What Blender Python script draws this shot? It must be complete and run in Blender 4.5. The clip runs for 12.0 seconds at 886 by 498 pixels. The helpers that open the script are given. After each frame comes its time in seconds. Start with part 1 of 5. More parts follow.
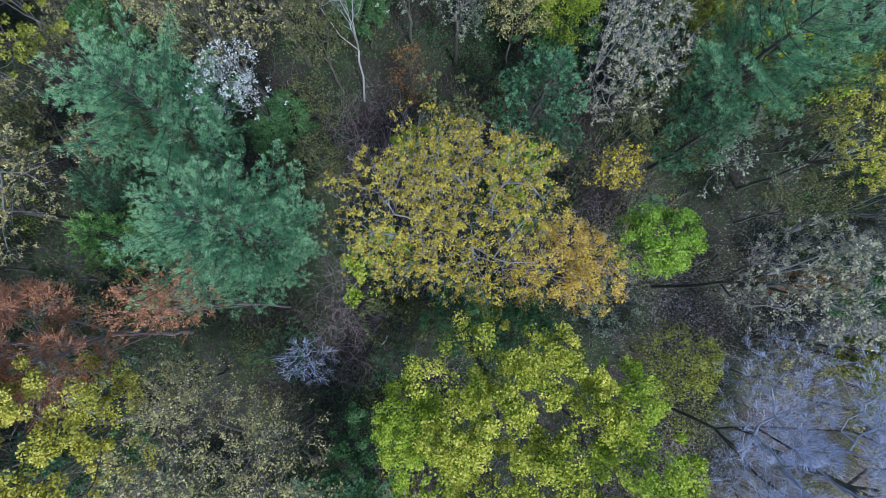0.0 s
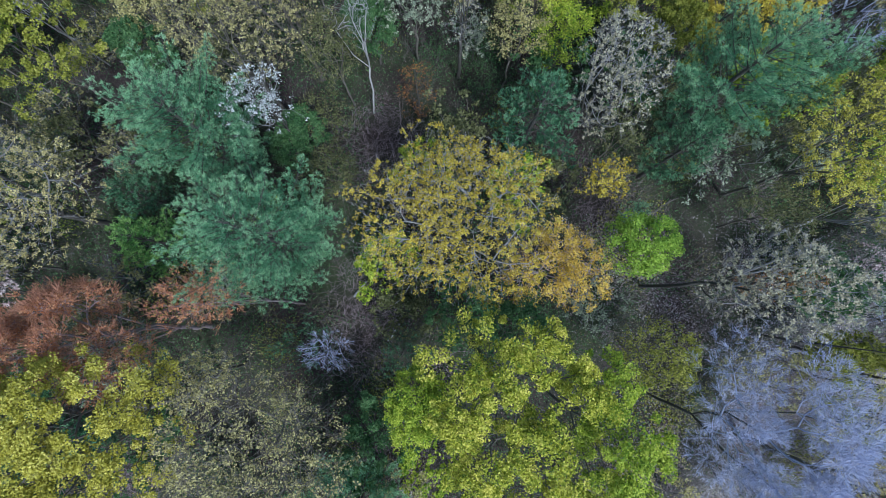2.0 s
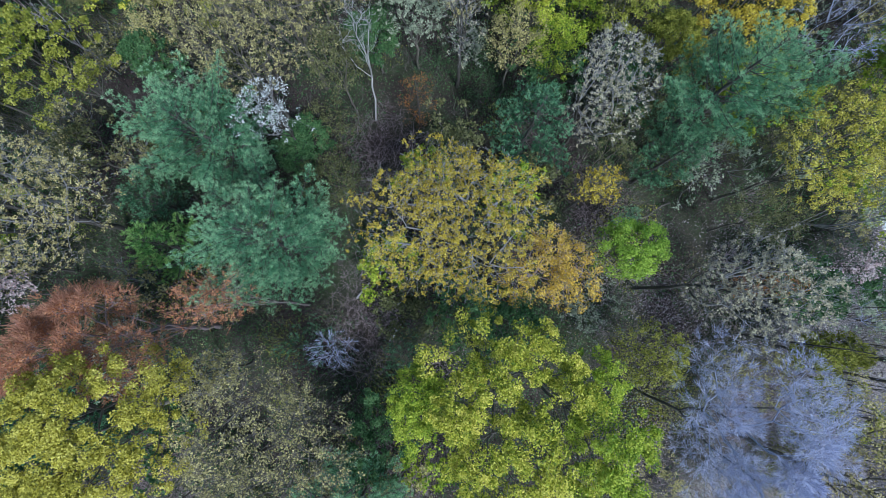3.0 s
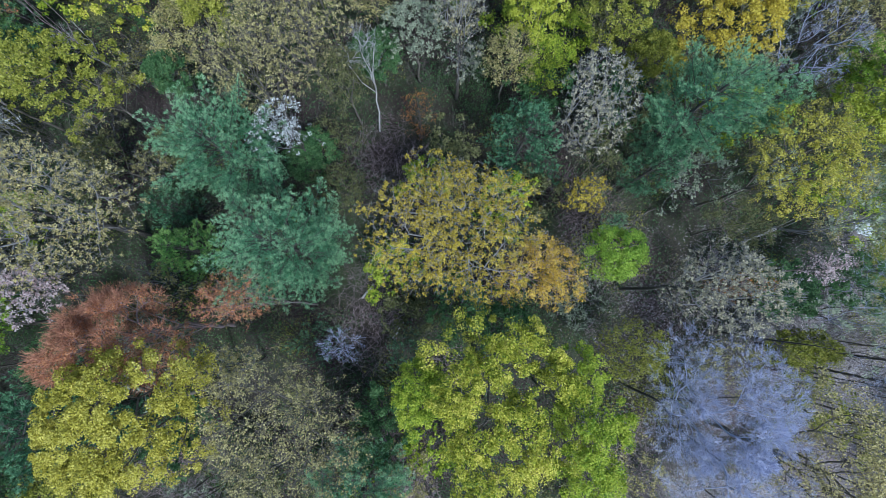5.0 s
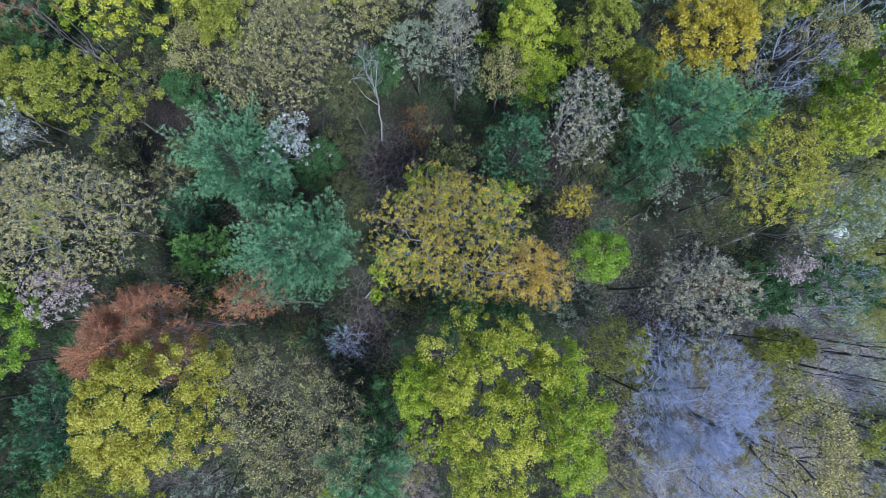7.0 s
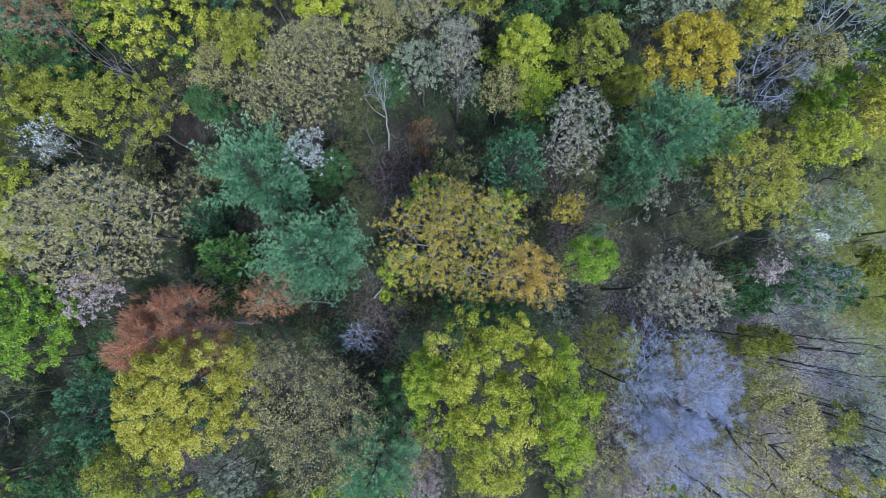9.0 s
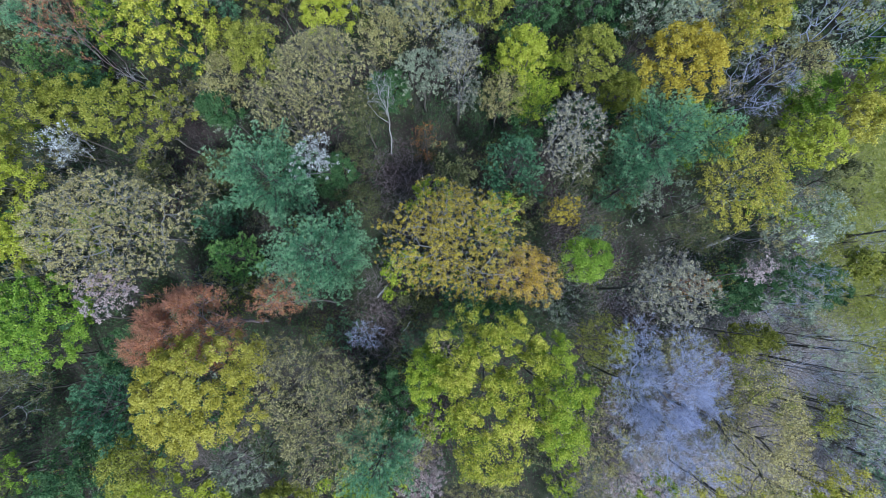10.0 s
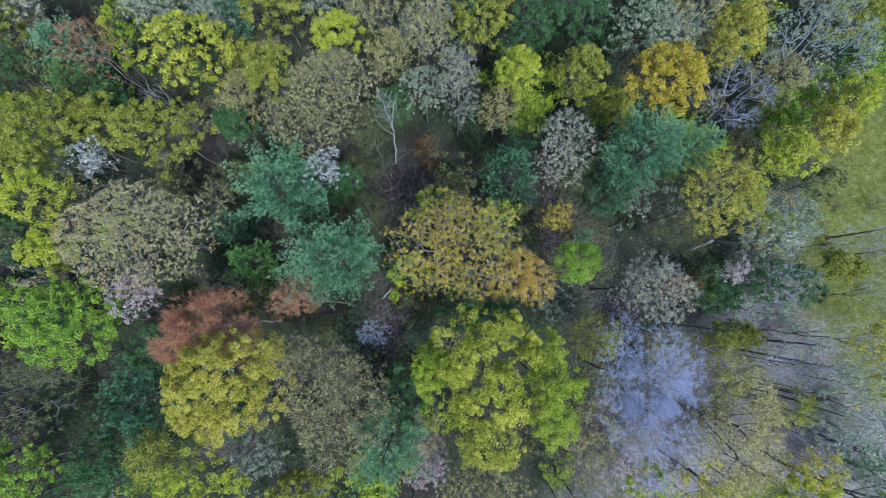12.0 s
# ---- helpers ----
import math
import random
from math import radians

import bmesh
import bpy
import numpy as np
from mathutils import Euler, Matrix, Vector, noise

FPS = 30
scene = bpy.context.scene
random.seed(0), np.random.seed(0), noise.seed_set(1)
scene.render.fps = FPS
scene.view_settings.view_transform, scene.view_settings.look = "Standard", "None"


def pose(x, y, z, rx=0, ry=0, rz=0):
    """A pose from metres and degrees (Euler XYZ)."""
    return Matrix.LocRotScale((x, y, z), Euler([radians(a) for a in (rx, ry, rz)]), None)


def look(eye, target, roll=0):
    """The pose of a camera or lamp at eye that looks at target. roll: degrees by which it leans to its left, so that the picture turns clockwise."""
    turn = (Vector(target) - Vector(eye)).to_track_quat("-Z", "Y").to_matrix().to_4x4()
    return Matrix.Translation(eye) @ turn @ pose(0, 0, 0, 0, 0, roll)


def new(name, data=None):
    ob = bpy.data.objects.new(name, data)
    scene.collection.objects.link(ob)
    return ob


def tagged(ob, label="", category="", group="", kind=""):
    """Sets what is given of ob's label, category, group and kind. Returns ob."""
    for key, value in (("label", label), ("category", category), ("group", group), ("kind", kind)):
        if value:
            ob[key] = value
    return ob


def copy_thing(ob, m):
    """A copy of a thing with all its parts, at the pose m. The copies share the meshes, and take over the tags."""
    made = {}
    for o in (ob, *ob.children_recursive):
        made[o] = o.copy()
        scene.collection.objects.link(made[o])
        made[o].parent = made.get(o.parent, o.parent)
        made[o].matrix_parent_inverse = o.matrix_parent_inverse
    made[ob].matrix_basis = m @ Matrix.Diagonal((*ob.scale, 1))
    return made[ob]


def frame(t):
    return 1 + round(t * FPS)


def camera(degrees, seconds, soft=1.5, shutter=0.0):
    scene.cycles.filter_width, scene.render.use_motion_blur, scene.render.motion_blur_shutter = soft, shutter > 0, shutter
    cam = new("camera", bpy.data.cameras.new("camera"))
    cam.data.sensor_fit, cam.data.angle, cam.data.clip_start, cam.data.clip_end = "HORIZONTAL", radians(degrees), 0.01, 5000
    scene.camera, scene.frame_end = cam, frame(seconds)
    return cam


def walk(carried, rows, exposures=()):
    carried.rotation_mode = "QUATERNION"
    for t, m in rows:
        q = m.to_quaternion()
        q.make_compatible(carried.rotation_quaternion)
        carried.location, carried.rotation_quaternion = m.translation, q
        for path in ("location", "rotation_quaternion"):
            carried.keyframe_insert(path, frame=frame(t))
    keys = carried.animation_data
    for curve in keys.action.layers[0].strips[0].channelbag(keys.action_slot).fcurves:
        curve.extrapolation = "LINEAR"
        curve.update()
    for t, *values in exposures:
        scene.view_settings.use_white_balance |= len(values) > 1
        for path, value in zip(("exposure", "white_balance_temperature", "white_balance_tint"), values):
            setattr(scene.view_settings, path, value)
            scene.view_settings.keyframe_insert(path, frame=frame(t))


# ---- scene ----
cam = camera(92.5, 12.0, soft=0.6)
METRES, EYE, TILT, LEAN, TURN = 16.0, 32.0, -83.3, 0.0, 0.0
ROWS = [
    (0.0, 0.0, 0.0, 0.0, 0.0, 0.0, -0.0),
    (0.5, -0.0014, -0.0376, 0.0042, 0.0, 0.0, -0.04),
    (1.0, -0.0037, -0.0771, 0.0044, 0.06, 0.01, -0.1),
    (1.5, -0.0092, -0.1189, 0.0055, 0.06, -0.01, -0.15),
    (2.0, -0.0152, -0.1591, 0.0093, 0.07, -0.02, -0.22),
    (2.5, -0.0136, -0.1987, 0.0158, 0.08, -0.02, -0.24),
    (3.0, -0.013, -0.2398, 0.0242, 0.08, 0.02, -0.23),
    (5.0, -0.0085, -0.3943, 0.0451, 0.13, -0.04, -0.22),
    (5.5, -0.0005, -0.4311, 0.0491, 0.18, -0.0, -0.2),
    (6.0, 0.0054, -0.4685, 0.0523, 0.22, -0.01, -0.21),
    (6.5, 0.0059, -0.5065, 0.0545, 0.24, 0.01, -0.22),
    (7.0, 0.0048, -0.5456, 0.0581, 0.22, 0.04, -0.19),
    (9.0, -0.0114, -0.7195, 0.0784, 0.35, 0.02, -0.09),
    (9.5, -0.0129, -0.7623, 0.079, 0.36, -0.0, -0.08),
    (10.0, -0.0168, -0.8065, 0.0833, 0.38, 0.01, -0.08),
    (10.5, -0.021, -0.8521, 0.0873, 0.38, 0.05, -0.09),
    (11.0, -0.0153, -0.8974, 0.0942, 0.41, 0.09, -0.14),
    (11.5, -0.0195, -0.9417, 0.1005, 0.4, 0.11, 0.06),
    (12.0, -0.0254, -0.9888, 0.102, 0.42, 0.12, 0.23),
]
walk(cam, [(t, pose(0, 0, EYE, TILT, LEAN, TURN) @ pose(METRES * x, METRES * y, METRES * z, 90 + pitch, roll, yaw)) for t, x, y, z, yaw, pitch, roll in ROWS],
     exposures=[(0.0, -0.53, 5320, 7), (12.0, -0.49, 5320, 7)])

# ---- sky and light ----
world = bpy.data.worlds.new("sky")
scene.world = world
world.use_nodes = True
wn = world.node_tree.nodes
wl = world.node_tree.links
sky = wn.new("ShaderNodeTexSky")
sky.sky_type = "NISHITA"
sky.sun_disc = False
sky.sun_elevation = radians(48)
sky.sun_rotation = radians(150)
sky.air_density = 1.3
sky.dust_density = 1.7
wl.new(sky.outputs["Color"], wn["Background"].inputs["Color"])
wn["Background"].inputs["Strength"].default_value = 0.138
sun_data = bpy.data.lights.new("sun", "SUN")
sun_data.energy = 4.1
sun_data.angle = radians(7)
sun_data.color = (1.0, 0.97, 0.92)
sun = new("sun", sun_data)
sun.matrix_world = look((20, -35, 60), (0, 0, 0))


# ---- materials ----
def nodes_of(name):
    m = bpy.data.materials.new(name)
    m.use_nodes = True
    return m, m.node_tree.nodes, m.node_tree.links


def noise_tex(n, l, scale, detail=4.0, rough=0.55, coord="Object"):
    tc = n.new("ShaderNodeTexCoord")
    t = n.new("ShaderNodeTexNoise")
    t.inputs["Scale"].default_value = scale
    t.inputs["Detail"].default_value = detail
    t.inputs["Roughness"].default_value = rough
    l.new(tc.outputs[coord], t.inputs["Vector"])
    return t


def ramp(n, l, source, stops):
    r = n.new("ShaderNodeValToRGB")
    e = r.color_ramp.elements
    while len(e) < len(stops):
        e.new(0.5)
    for item, (p, c) in zip(e, stops):
        item.position = p
        item.color = (*c, 1)
    l.new(source, r.inputs["Fac"])
    return r


def mix_col(n, l, a, b, fac, mode="MIX"):
    m = n.new("ShaderNodeMix")
    m.data_type = "RGBA"
    m.blend_type = mode
    if isinstance(fac, (int, float)):
        m.inputs[0].default_value = fac
    else:
        l.new(fac, m.inputs[0])
    for sock, v in ((m.inputs[6], a), (m.inputs[7], b)):
        if isinstance(v, tuple):
            sock.default_value = (*v, 1)
        else:
            l.new(v, sock)
    return m.outputs[2]


def leaf_material(name, low, mid, high, through_light=0.13, rough=0.55, patch=0.45):
    """Leaves: colour varies leaf by leaf and in patches over the crown."""
    m, n, l = nodes_of(name)
    geo = n.new("ShaderNodeNewGeometry")
    big = noise_tex(n, l, patch, 3.0)
    add = n.new("ShaderNodeMath")
    add.operation = "MULTIPLY_ADD"
    l.new(big.outputs["Fac"], add.inputs[0])
    add.inputs[1].default_value = 1.0
    add.inputs[2].default_value = -0.75
    # clump-sized tone: in crowns it paints lighter and shaded leaf clumps
    clump = noise_tex(n, l, 2.1, 2.0)
    add2 = n.new("ShaderNodeMath")
    add2.operation = "MULTIPLY_ADD"
    l.new(clump.outputs["Fac"], add2.inputs[0])
    add2.inputs[1].default_value = 0.9
    l.new(add.outputs[0], add2.inputs[2])
    two = n.new("ShaderNodeMath")
    two.operation = "MULTIPLY_ADD"
    l.new(geo.outputs["Random Per Island"], two.inputs[0])
    two.inputs[1].default_value = 0.6
    l.new(add2.outputs[0], two.inputs[2])
    r = ramp(n, l, two.outputs[0], [(0.1, low), (0.5, mid), (0.9, high)])
    b = n["Principled BSDF"]
    l.new(r.outputs["Color"], b.inputs["Base Color"])
    b.inputs["Roughness"].default_value = rough
    b.inputs["Specular IOR Level"].default_value = 0.3
    tr = n.new("ShaderNodeBsdfTranslucent")
    l.new(r.outputs["Color"], tr.inputs["Color"])
    mx = n.new("ShaderNodeMixShader")
    mx.inputs[0].default_value = through_light
    l.new(b.outputs[0], mx.inputs[1])
    l.new(tr.outputs[0], mx.inputs[2])
    l.new(mx.outputs[0], n["Material Output"].inputs["Surface"])
    return m


def bark_material(name, dark, light, rough=0.85):
    m, n, l = nodes_of(name)
    fine = noise_tex(n, l, 14.0, 6.0, 0.65)
    wide = noise_tex(n, l, 1.1, 3.0)
    r = ramp(n, l, fine.outputs["Fac"], [(0.3, dark), (0.7, light)])
    k = n.new("ShaderNodeMath")
    k.operation = "MULTIPLY"
    k.inputs[1].default_value = 0.35
    l.new(wide.outputs["Fac"], k.inputs[0])
    c = mix_col(n, l, r.outputs["Color"], (0.15, 0.16, 0.11), k.outputs[0])
    b = n["Principled BSDF"]
    l.new(c, b.inputs["Base Color"])
    b.inputs["Roughness"].default_value = rough
    bump = n.new("ShaderNodeBump")
    bump.inputs["Strength"].default_value = 0.6
    bump.inputs["Distance"].default_value = 0.03
    l.new(fine.outputs["Fac"], bump.inputs["Height"])
    l.new(bump.outputs[0], b.inputs["Normal"])
    return m


BARK = bark_material("grey_brown_bark", (0.10, 0.085, 0.075), (0.27, 0.24, 0.22))
BARK_DARK = bark_material("dark_bark", (0.045, 0.04, 0.038), (0.14, 0.125, 0.12))
BARK_PALE = bark_material("pale_bark", (0.24, 0.23, 0.24), (0.48, 0.47, 0.50))
# lilac-grey bark with the sky's bluish reflection put into its colour
BARK_LILAC_SKY = bark_material("lilac_bark_with_sky_tint", (0.38, 0.42, 0.63), (0.66, 0.70, 0.95))
BARK_BRUSH = bark_material("brush_bark", (0.07, 0.06, 0.058), (0.21, 0.185, 0.185))
BARK_WHITE = bark_material("whitish_bark", (0.42, 0.41, 0.42), (0.70, 0.69, 0.70))
BARK_ROSE = bark_material("rosy_grey_bark", (0.30, 0.22, 0.24), (0.54, 0.43, 0.47))
BARK_RED = bark_material("rust_red_twig_bark", (0.41, 0.16, 0.09), (0.69, 0.33, 0.20))
LEAF = {
    "oak": leaf_material("oak_flower_leaf", (0.20, 0.145, 0.02), (0.55, 0.435, 0.042), (0.82, 0.68, 0.12)),
    # maple and yellow: ramp ends hold painted green shadows and yellow highlights
    "maple": leaf_material("maple_leaf", (0.08, 0.15, 0.01), (0.45, 0.48, 0.035), (0.88, 0.80, 0.15)),
    "lime": leaf_material("lime_leaf", (0.09, 0.19, 0.01), (0.35, 0.46, 0.03), (0.64, 0.69, 0.09)),
    "limeyellow": leaf_material("lime_yellow_leaf", (0.28, 0.34, 0.02), (0.48, 0.53, 0.045), (0.66, 0.66, 0.11)),
    "yellow": leaf_material("yellow_leaf", (0.17, 0.17, 0.018), (0.51, 0.47, 0.05), (0.82, 0.75, 0.17)),
    "gold": leaf_material("gold_leaf", (0.36, 0.22, 0.025), (0.69, 0.47, 0.06), (0.86, 0.66, 0.15)),
    "olive": leaf_material("olive_leaf", (0.11, 0.14, 0.015), (0.32, 0.34, 0.04), (0.54, 0.53, 0.11)),
    "green": leaf_material("bright_green_leaf", (0.10, 0.21, 0.018), (0.27, 0.43, 0.04), (0.48, 0.63, 0.09)),
    "darkgreen": leaf_material("dark_green_leaf", (0.03, 0.085, 0.03), (0.08, 0.175, 0.06), (0.17, 0.29, 0.11)),
    "tan": leaf_material("tan_bud_leaf", (0.16, 0.145, 0.07), (0.42, 0.38, 0.15), (0.70, 0.64, 0.28)),
    "tanolive": leaf_material("olive_bud_leaf", (0.2, 0.18, 0.075), (0.45, 0.41, 0.15), (0.68, 0.62, 0.27)),
    "cream": leaf_material("cream_bud_leaf", (0.22, 0.19, 0.08), (0.54, 0.47, 0.18), (0.80, 0.72, 0.34)),
    "pale": leaf_material("pale_blossom", (0.24, 0.22, 0.15), (0.46, 0.43, 0.28), (0.7, 0.67, 0.47)),
    "white": leaf_material("white_blossom", (0.4, 0.44, 0.42), (0.62, 0.66, 0.66), (0.82, 0.85, 0.87)),
    "pink": leaf_material("pinkish_blossom", (0.40, 0.27, 0.27), (0.60, 0.48, 0.48), (0.76, 0.68, 0.66)),
    "red": leaf_material("red_bud", (0.36, 0.13, 0.055), (0.59, 0.26, 0.12), (0.74, 0.41, 0.21)),
    "rust": leaf_material("rust_needle", (0.28, 0.1, 0.025), (0.52, 0.21, 0.045), (0.66, 0.33, 0.09)),
    "sage": leaf_material("sage_leaf", (0.18, 0.23, 0.16), (0.36, 0.42, 0.28), (0.54, 0.58, 0.42)),
    "pine": leaf_material("pine_needle", (0.05, 0.16, 0.08), (0.15, 0.36, 0.185), (0.28, 0.53, 0.29), 0.2, 0.5, 0.6),
    # the three tip colours are lighter needle copies, painting highlights on bough ends
    "pinetip": leaf_material("pine_lit_tip_needle", (0.17, 0.36, 0.18), (0.32, 0.57, 0.30), (0.48, 0.72, 0.42), 0.25, 0.5, 0.6),
    "cedartip": leaf_material("young_conifer_lit_tip_needle", (0.12, 0.26, 0.06), (0.24, 0.42, 0.11), (0.36, 0.56, 0.17), 0.25, 0.5, 0.6),
    "hemlocktip": leaf_material("hemlock_lit_tip_needle", (0.06, 0.17, 0.085), (0.15, 0.33, 0.17), (0.28, 0.48, 0.25), 0.2, 0.5, 0.6),
    "hemlock": leaf_material("hemlock_needle", (0.02, 0.06, 0.03), (0.045, 0.135, 0.065), (0.09, 0.22, 0.105), 0.2, 0.5, 0.6),
    "cedar": leaf_material("young_conifer_needle", (0.06, 0.17, 0.035), (0.14, 0.31, 0.08), (0.24, 0.44, 0.13), 0.25, 0.5, 0.6),
    "dull": leaf_material("dull_olive_leaf", (0.06, 0.07, 0.025), (0.15, 0.16, 0.06), (0.29, 0.29, 0.13)),
    "amber": leaf_material("amber_leaf", (0.24, 0.18, 0.015), (0.58, 0.46, 0.04), (0.84, 0.71, 0.12)),
    "bud": leaf_material("lilac_bud", (0.30, 0.28, 0.34), (0.44, 0.42, 0.52), (0.58, 0.56, 0.66)),
}


def ground_material():
    m, n, l = nodes_of("leaf_litter_ground")
    fine = noise_tex(n, l, 9.0, 8.0, 0.7)
    mid = noise_tex(n, l, 1.3, 5.0, 0.6)
    wide = noise_tex(n, l, 0.12, 4.0, 0.55)
    litter = ramp(n, l, fine.outputs["Fac"], [(0.30, (0.018, 0.014, 0.013)), (0.5, (0.05, 0.036, 0.033)), (0.70, (0.16, 0.12, 0.115))])
    moss = ramp(n, l, mid.outputs["Fac"], [(0.3, (0.02, 0.032, 0.012)), (0.7, (0.06, 0.09, 0.03))])
    k = ramp(n, l, wide.outputs["Fac"], [(0.40, (0, 0, 0)), (0.58, (0.8, 0.8, 0.8))])
    forest = mix_col(n, l, litter.outputs["Color"], moss.outputs["Color"], k.outputs["Color"])
    # the meadow beyond the wood's eastern edge
    tc = n.new("ShaderNodeTexCoord")
    sep = n.new("ShaderNodeSeparateXYZ")
    l.new(tc.outputs["Object"], sep.inputs[0])
    edge = n.new("ShaderNodeMath")
    edge.operation = "MULTIPLY_ADD"
    l.new(wide.outputs["Fac"], edge.inputs[0])
    edge.inputs[1].default_value = 14.0
    l.new(sep.outputs["X"], edge.inputs[2])
    off = n.new("ShaderNodeMath")
    off.operation = "SUBTRACT"
    l.new(sep.outputs["Y"], off.inputs[0])
    off.inputs[1].default_value = 4.0
    square = n.new("ShaderNodeMath")
    square.operation = "MULTIPLY"
    l.new(off.outputs[0], square.inputs[0])
    l.new(off.outputs[0], square.inputs[1])
    south = n.new("ShaderNodeMath")
    south.operation = "MULTIPLY_ADD"
    l.new(square.outputs[0], south.inputs[0])
    south.inputs[1].default_value = -0.02
    l.new(edge.outputs[0], south.inputs[2])
    rng_map = n.new("ShaderNodeMapRange")
    rng_map.inputs["From Min"].default_value = 49.0
    rng_map.inputs["From Max"].default_value = 53.0
    l.new(south.outputs[0], rng_map.inputs["Value"])
    slope = n.new("ShaderNodeMath")
    slope.operation = "MULTIPLY_ADD"
    l.new(sep.outputs["Y"], slope.inputs[0])
    slope.inputs[1].default_value = -0.9
    l.new(edge.outputs[0], slope.inputs[2])
    dry_map = n.new("ShaderNodeMapRange")
    dry_map.inputs["From Min"].default_value = 36.0
    dry_map.inputs["From Max"].default_value = 46.0
    l.new(slope.outputs[0], dry_map.inputs["Value"])
    dry = ramp(n, l, fine.outputs["Fac"], [(0.34, (0.025, 0.022, 0.022)), (0.5, (0.30, 0.27, 0.27)), (0.66, (0.70, 0.66, 0.67))])
    forest = mix_col(n, l, forest, dry.outputs["Color"], dry_map.outputs["Result"])
    grass = ramp(n, l, mid.outputs["Fac"], [(0.3, (0.11, 0.14, 0.02)), (0.55, (0.25, 0.27, 0.06)), (0.8, (0.42, 0.42, 0.26))])
    c = mix_col(n, l, forest, grass.outputs["Color"], rng_map.outputs["Result"])
    b = n["Principled BSDF"]
    l.new(c, b.inputs["Base Color"])
    b.inputs["Roughness"].default_value = 0.9
    bump = n.new("ShaderNodeBump")
    bump.inputs["Strength"].default_value = 0.9
    bump.inputs["Distance"].default_value = 0.08
    l.new(fine.outputs["Fac"], bump.inputs["Height"])
    l.new(bump.outputs[0], b.inputs["Normal"])
    return m


GROUND = ground_material()
LITTER = leaf_material("dry_leaf", (0.045, 0.03, 0.026), (0.135, 0.095, 0.083), (0.33, 0.26, 0.245), 0.1, 0.7, 0.3)
LITTER_PALE = leaf_material("bleached_leaf", (0.14, 0.12, 0.12), (0.38, 0.34, 0.345), (0.66, 0.62, 0.63), 0.1, 0.7, 0.3)
GRASS = leaf_material("meadow_grass", (0.20, 0.25, 0.03), (0.42, 0.43, 0.09), (0.60, 0.56, 0.22), 0.3, 0.6, 0.2)


# ---- mesh helpers ----
def ground_z(x, y):
    """The wood stands on a low dome that falls away on all sides."""
    r2 = x * x + y * y
    return 0.3 - 6.0 * (1 - np.exp(-r2 / 1500.0)) + 0.35 * np.sin(x * 0.21 + 1.3) * np.cos(y * 0.18) + 0.12 * np.sin(x * 0.9) * np.sin(y * 0.8 + 0.5)


PLACED = []


def mesh_of(name, verts, faces, material, smooth=False):
    """A mesh from an array of places and an array of faces with equal corner counts."""
    me = bpy.data.meshes.new(name)
    verts = np.ascontiguousarray(verts, dtype=np.float32).reshape(-1, 3)
    faces = np.ascontiguousarray(faces, dtype=np.int32)
    count, corners = faces.shape
    me.vertices.add(len(verts))
    me.vertices.foreach_set("co", verts.ravel())
    me.loops.add(count * corners)
    me.loops.foreach_set("vertex_index", faces.ravel())
    me.polygons.add(count)
    me.polygons.foreach_set("loop_start", np.arange(0, count * corners, corners, dtype=np.int32))
    me.polygons.foreach_set("use_smooth", np.full(count, smooth, dtype=bool))
    me.materials.append(material)
    me.update(calc_edges=True)
    return me


def part(name, me, parent, label=""):
    """One mesh object under a thing."""
    ob = new(name, me)
    ob.parent = parent
    if label:
        tagged(ob, label)
    return ob


def thing(name, x, y, z, label, category, group=""):
    ob = new(name)
    ob.location = (x, y, z)
    ob.empty_display_size = 0.3
    return tagged(ob, label, category, group)


def tubes(a, b, ra, rb, sides, bow=None):
    """Tapered round sticks from a to b; with bow, bent over a middle ring."""
    a, b = np.asarray(a, float), np.asarray(b, float)
    ra, rb = np.asarray(ra, float), np.asarray(rb, float)
    d = b - a
    length = np.linalg.norm(d, axis=1, keepdims=True) + 1e-9
    d = d / length
    ref = np.where(np.abs(d[:, 2:3]) < 0.9, np.array([[0, 0, 1.0]]), np.array([[1.0, 0, 0]]))
    u = np.cross(d, ref)
    u /= np.linalg.norm(u, axis=1, keepdims=True)
    v = np.cross(d, u)
    ang = np.arange(sides) * 2 * np.pi / sides
    ring = u[:, None, :] * np.cos(ang)[None, :, None] + v[:, None, :] * np.sin(ang)[None, :, None]
    rings = [(a, ra)]
    if bow is not None:
        rings.append(((a + b) / 2 + bow, (ra + rb) / 2))
    rings.append((b, rb))
    pts = np.stack([c[:, None, :] + ring * r[:, None, None] for c, r in rings], axis=1)
    k = len(rings)
    i = np.arange(sides)
    j = (i + 1) % sides
    one = np.concatenate([np.stack([s * sides + i, s * sides + j, (s + 1) * sides + j, (s + 1) * sides + i], axis=1) for s in range(k - 1)])
    faces = (one[None] + (np.arange(len(a)) * k * sides)[:, None, None]).reshape(-1, 4)
    return pts.reshape(-1, 3), faces


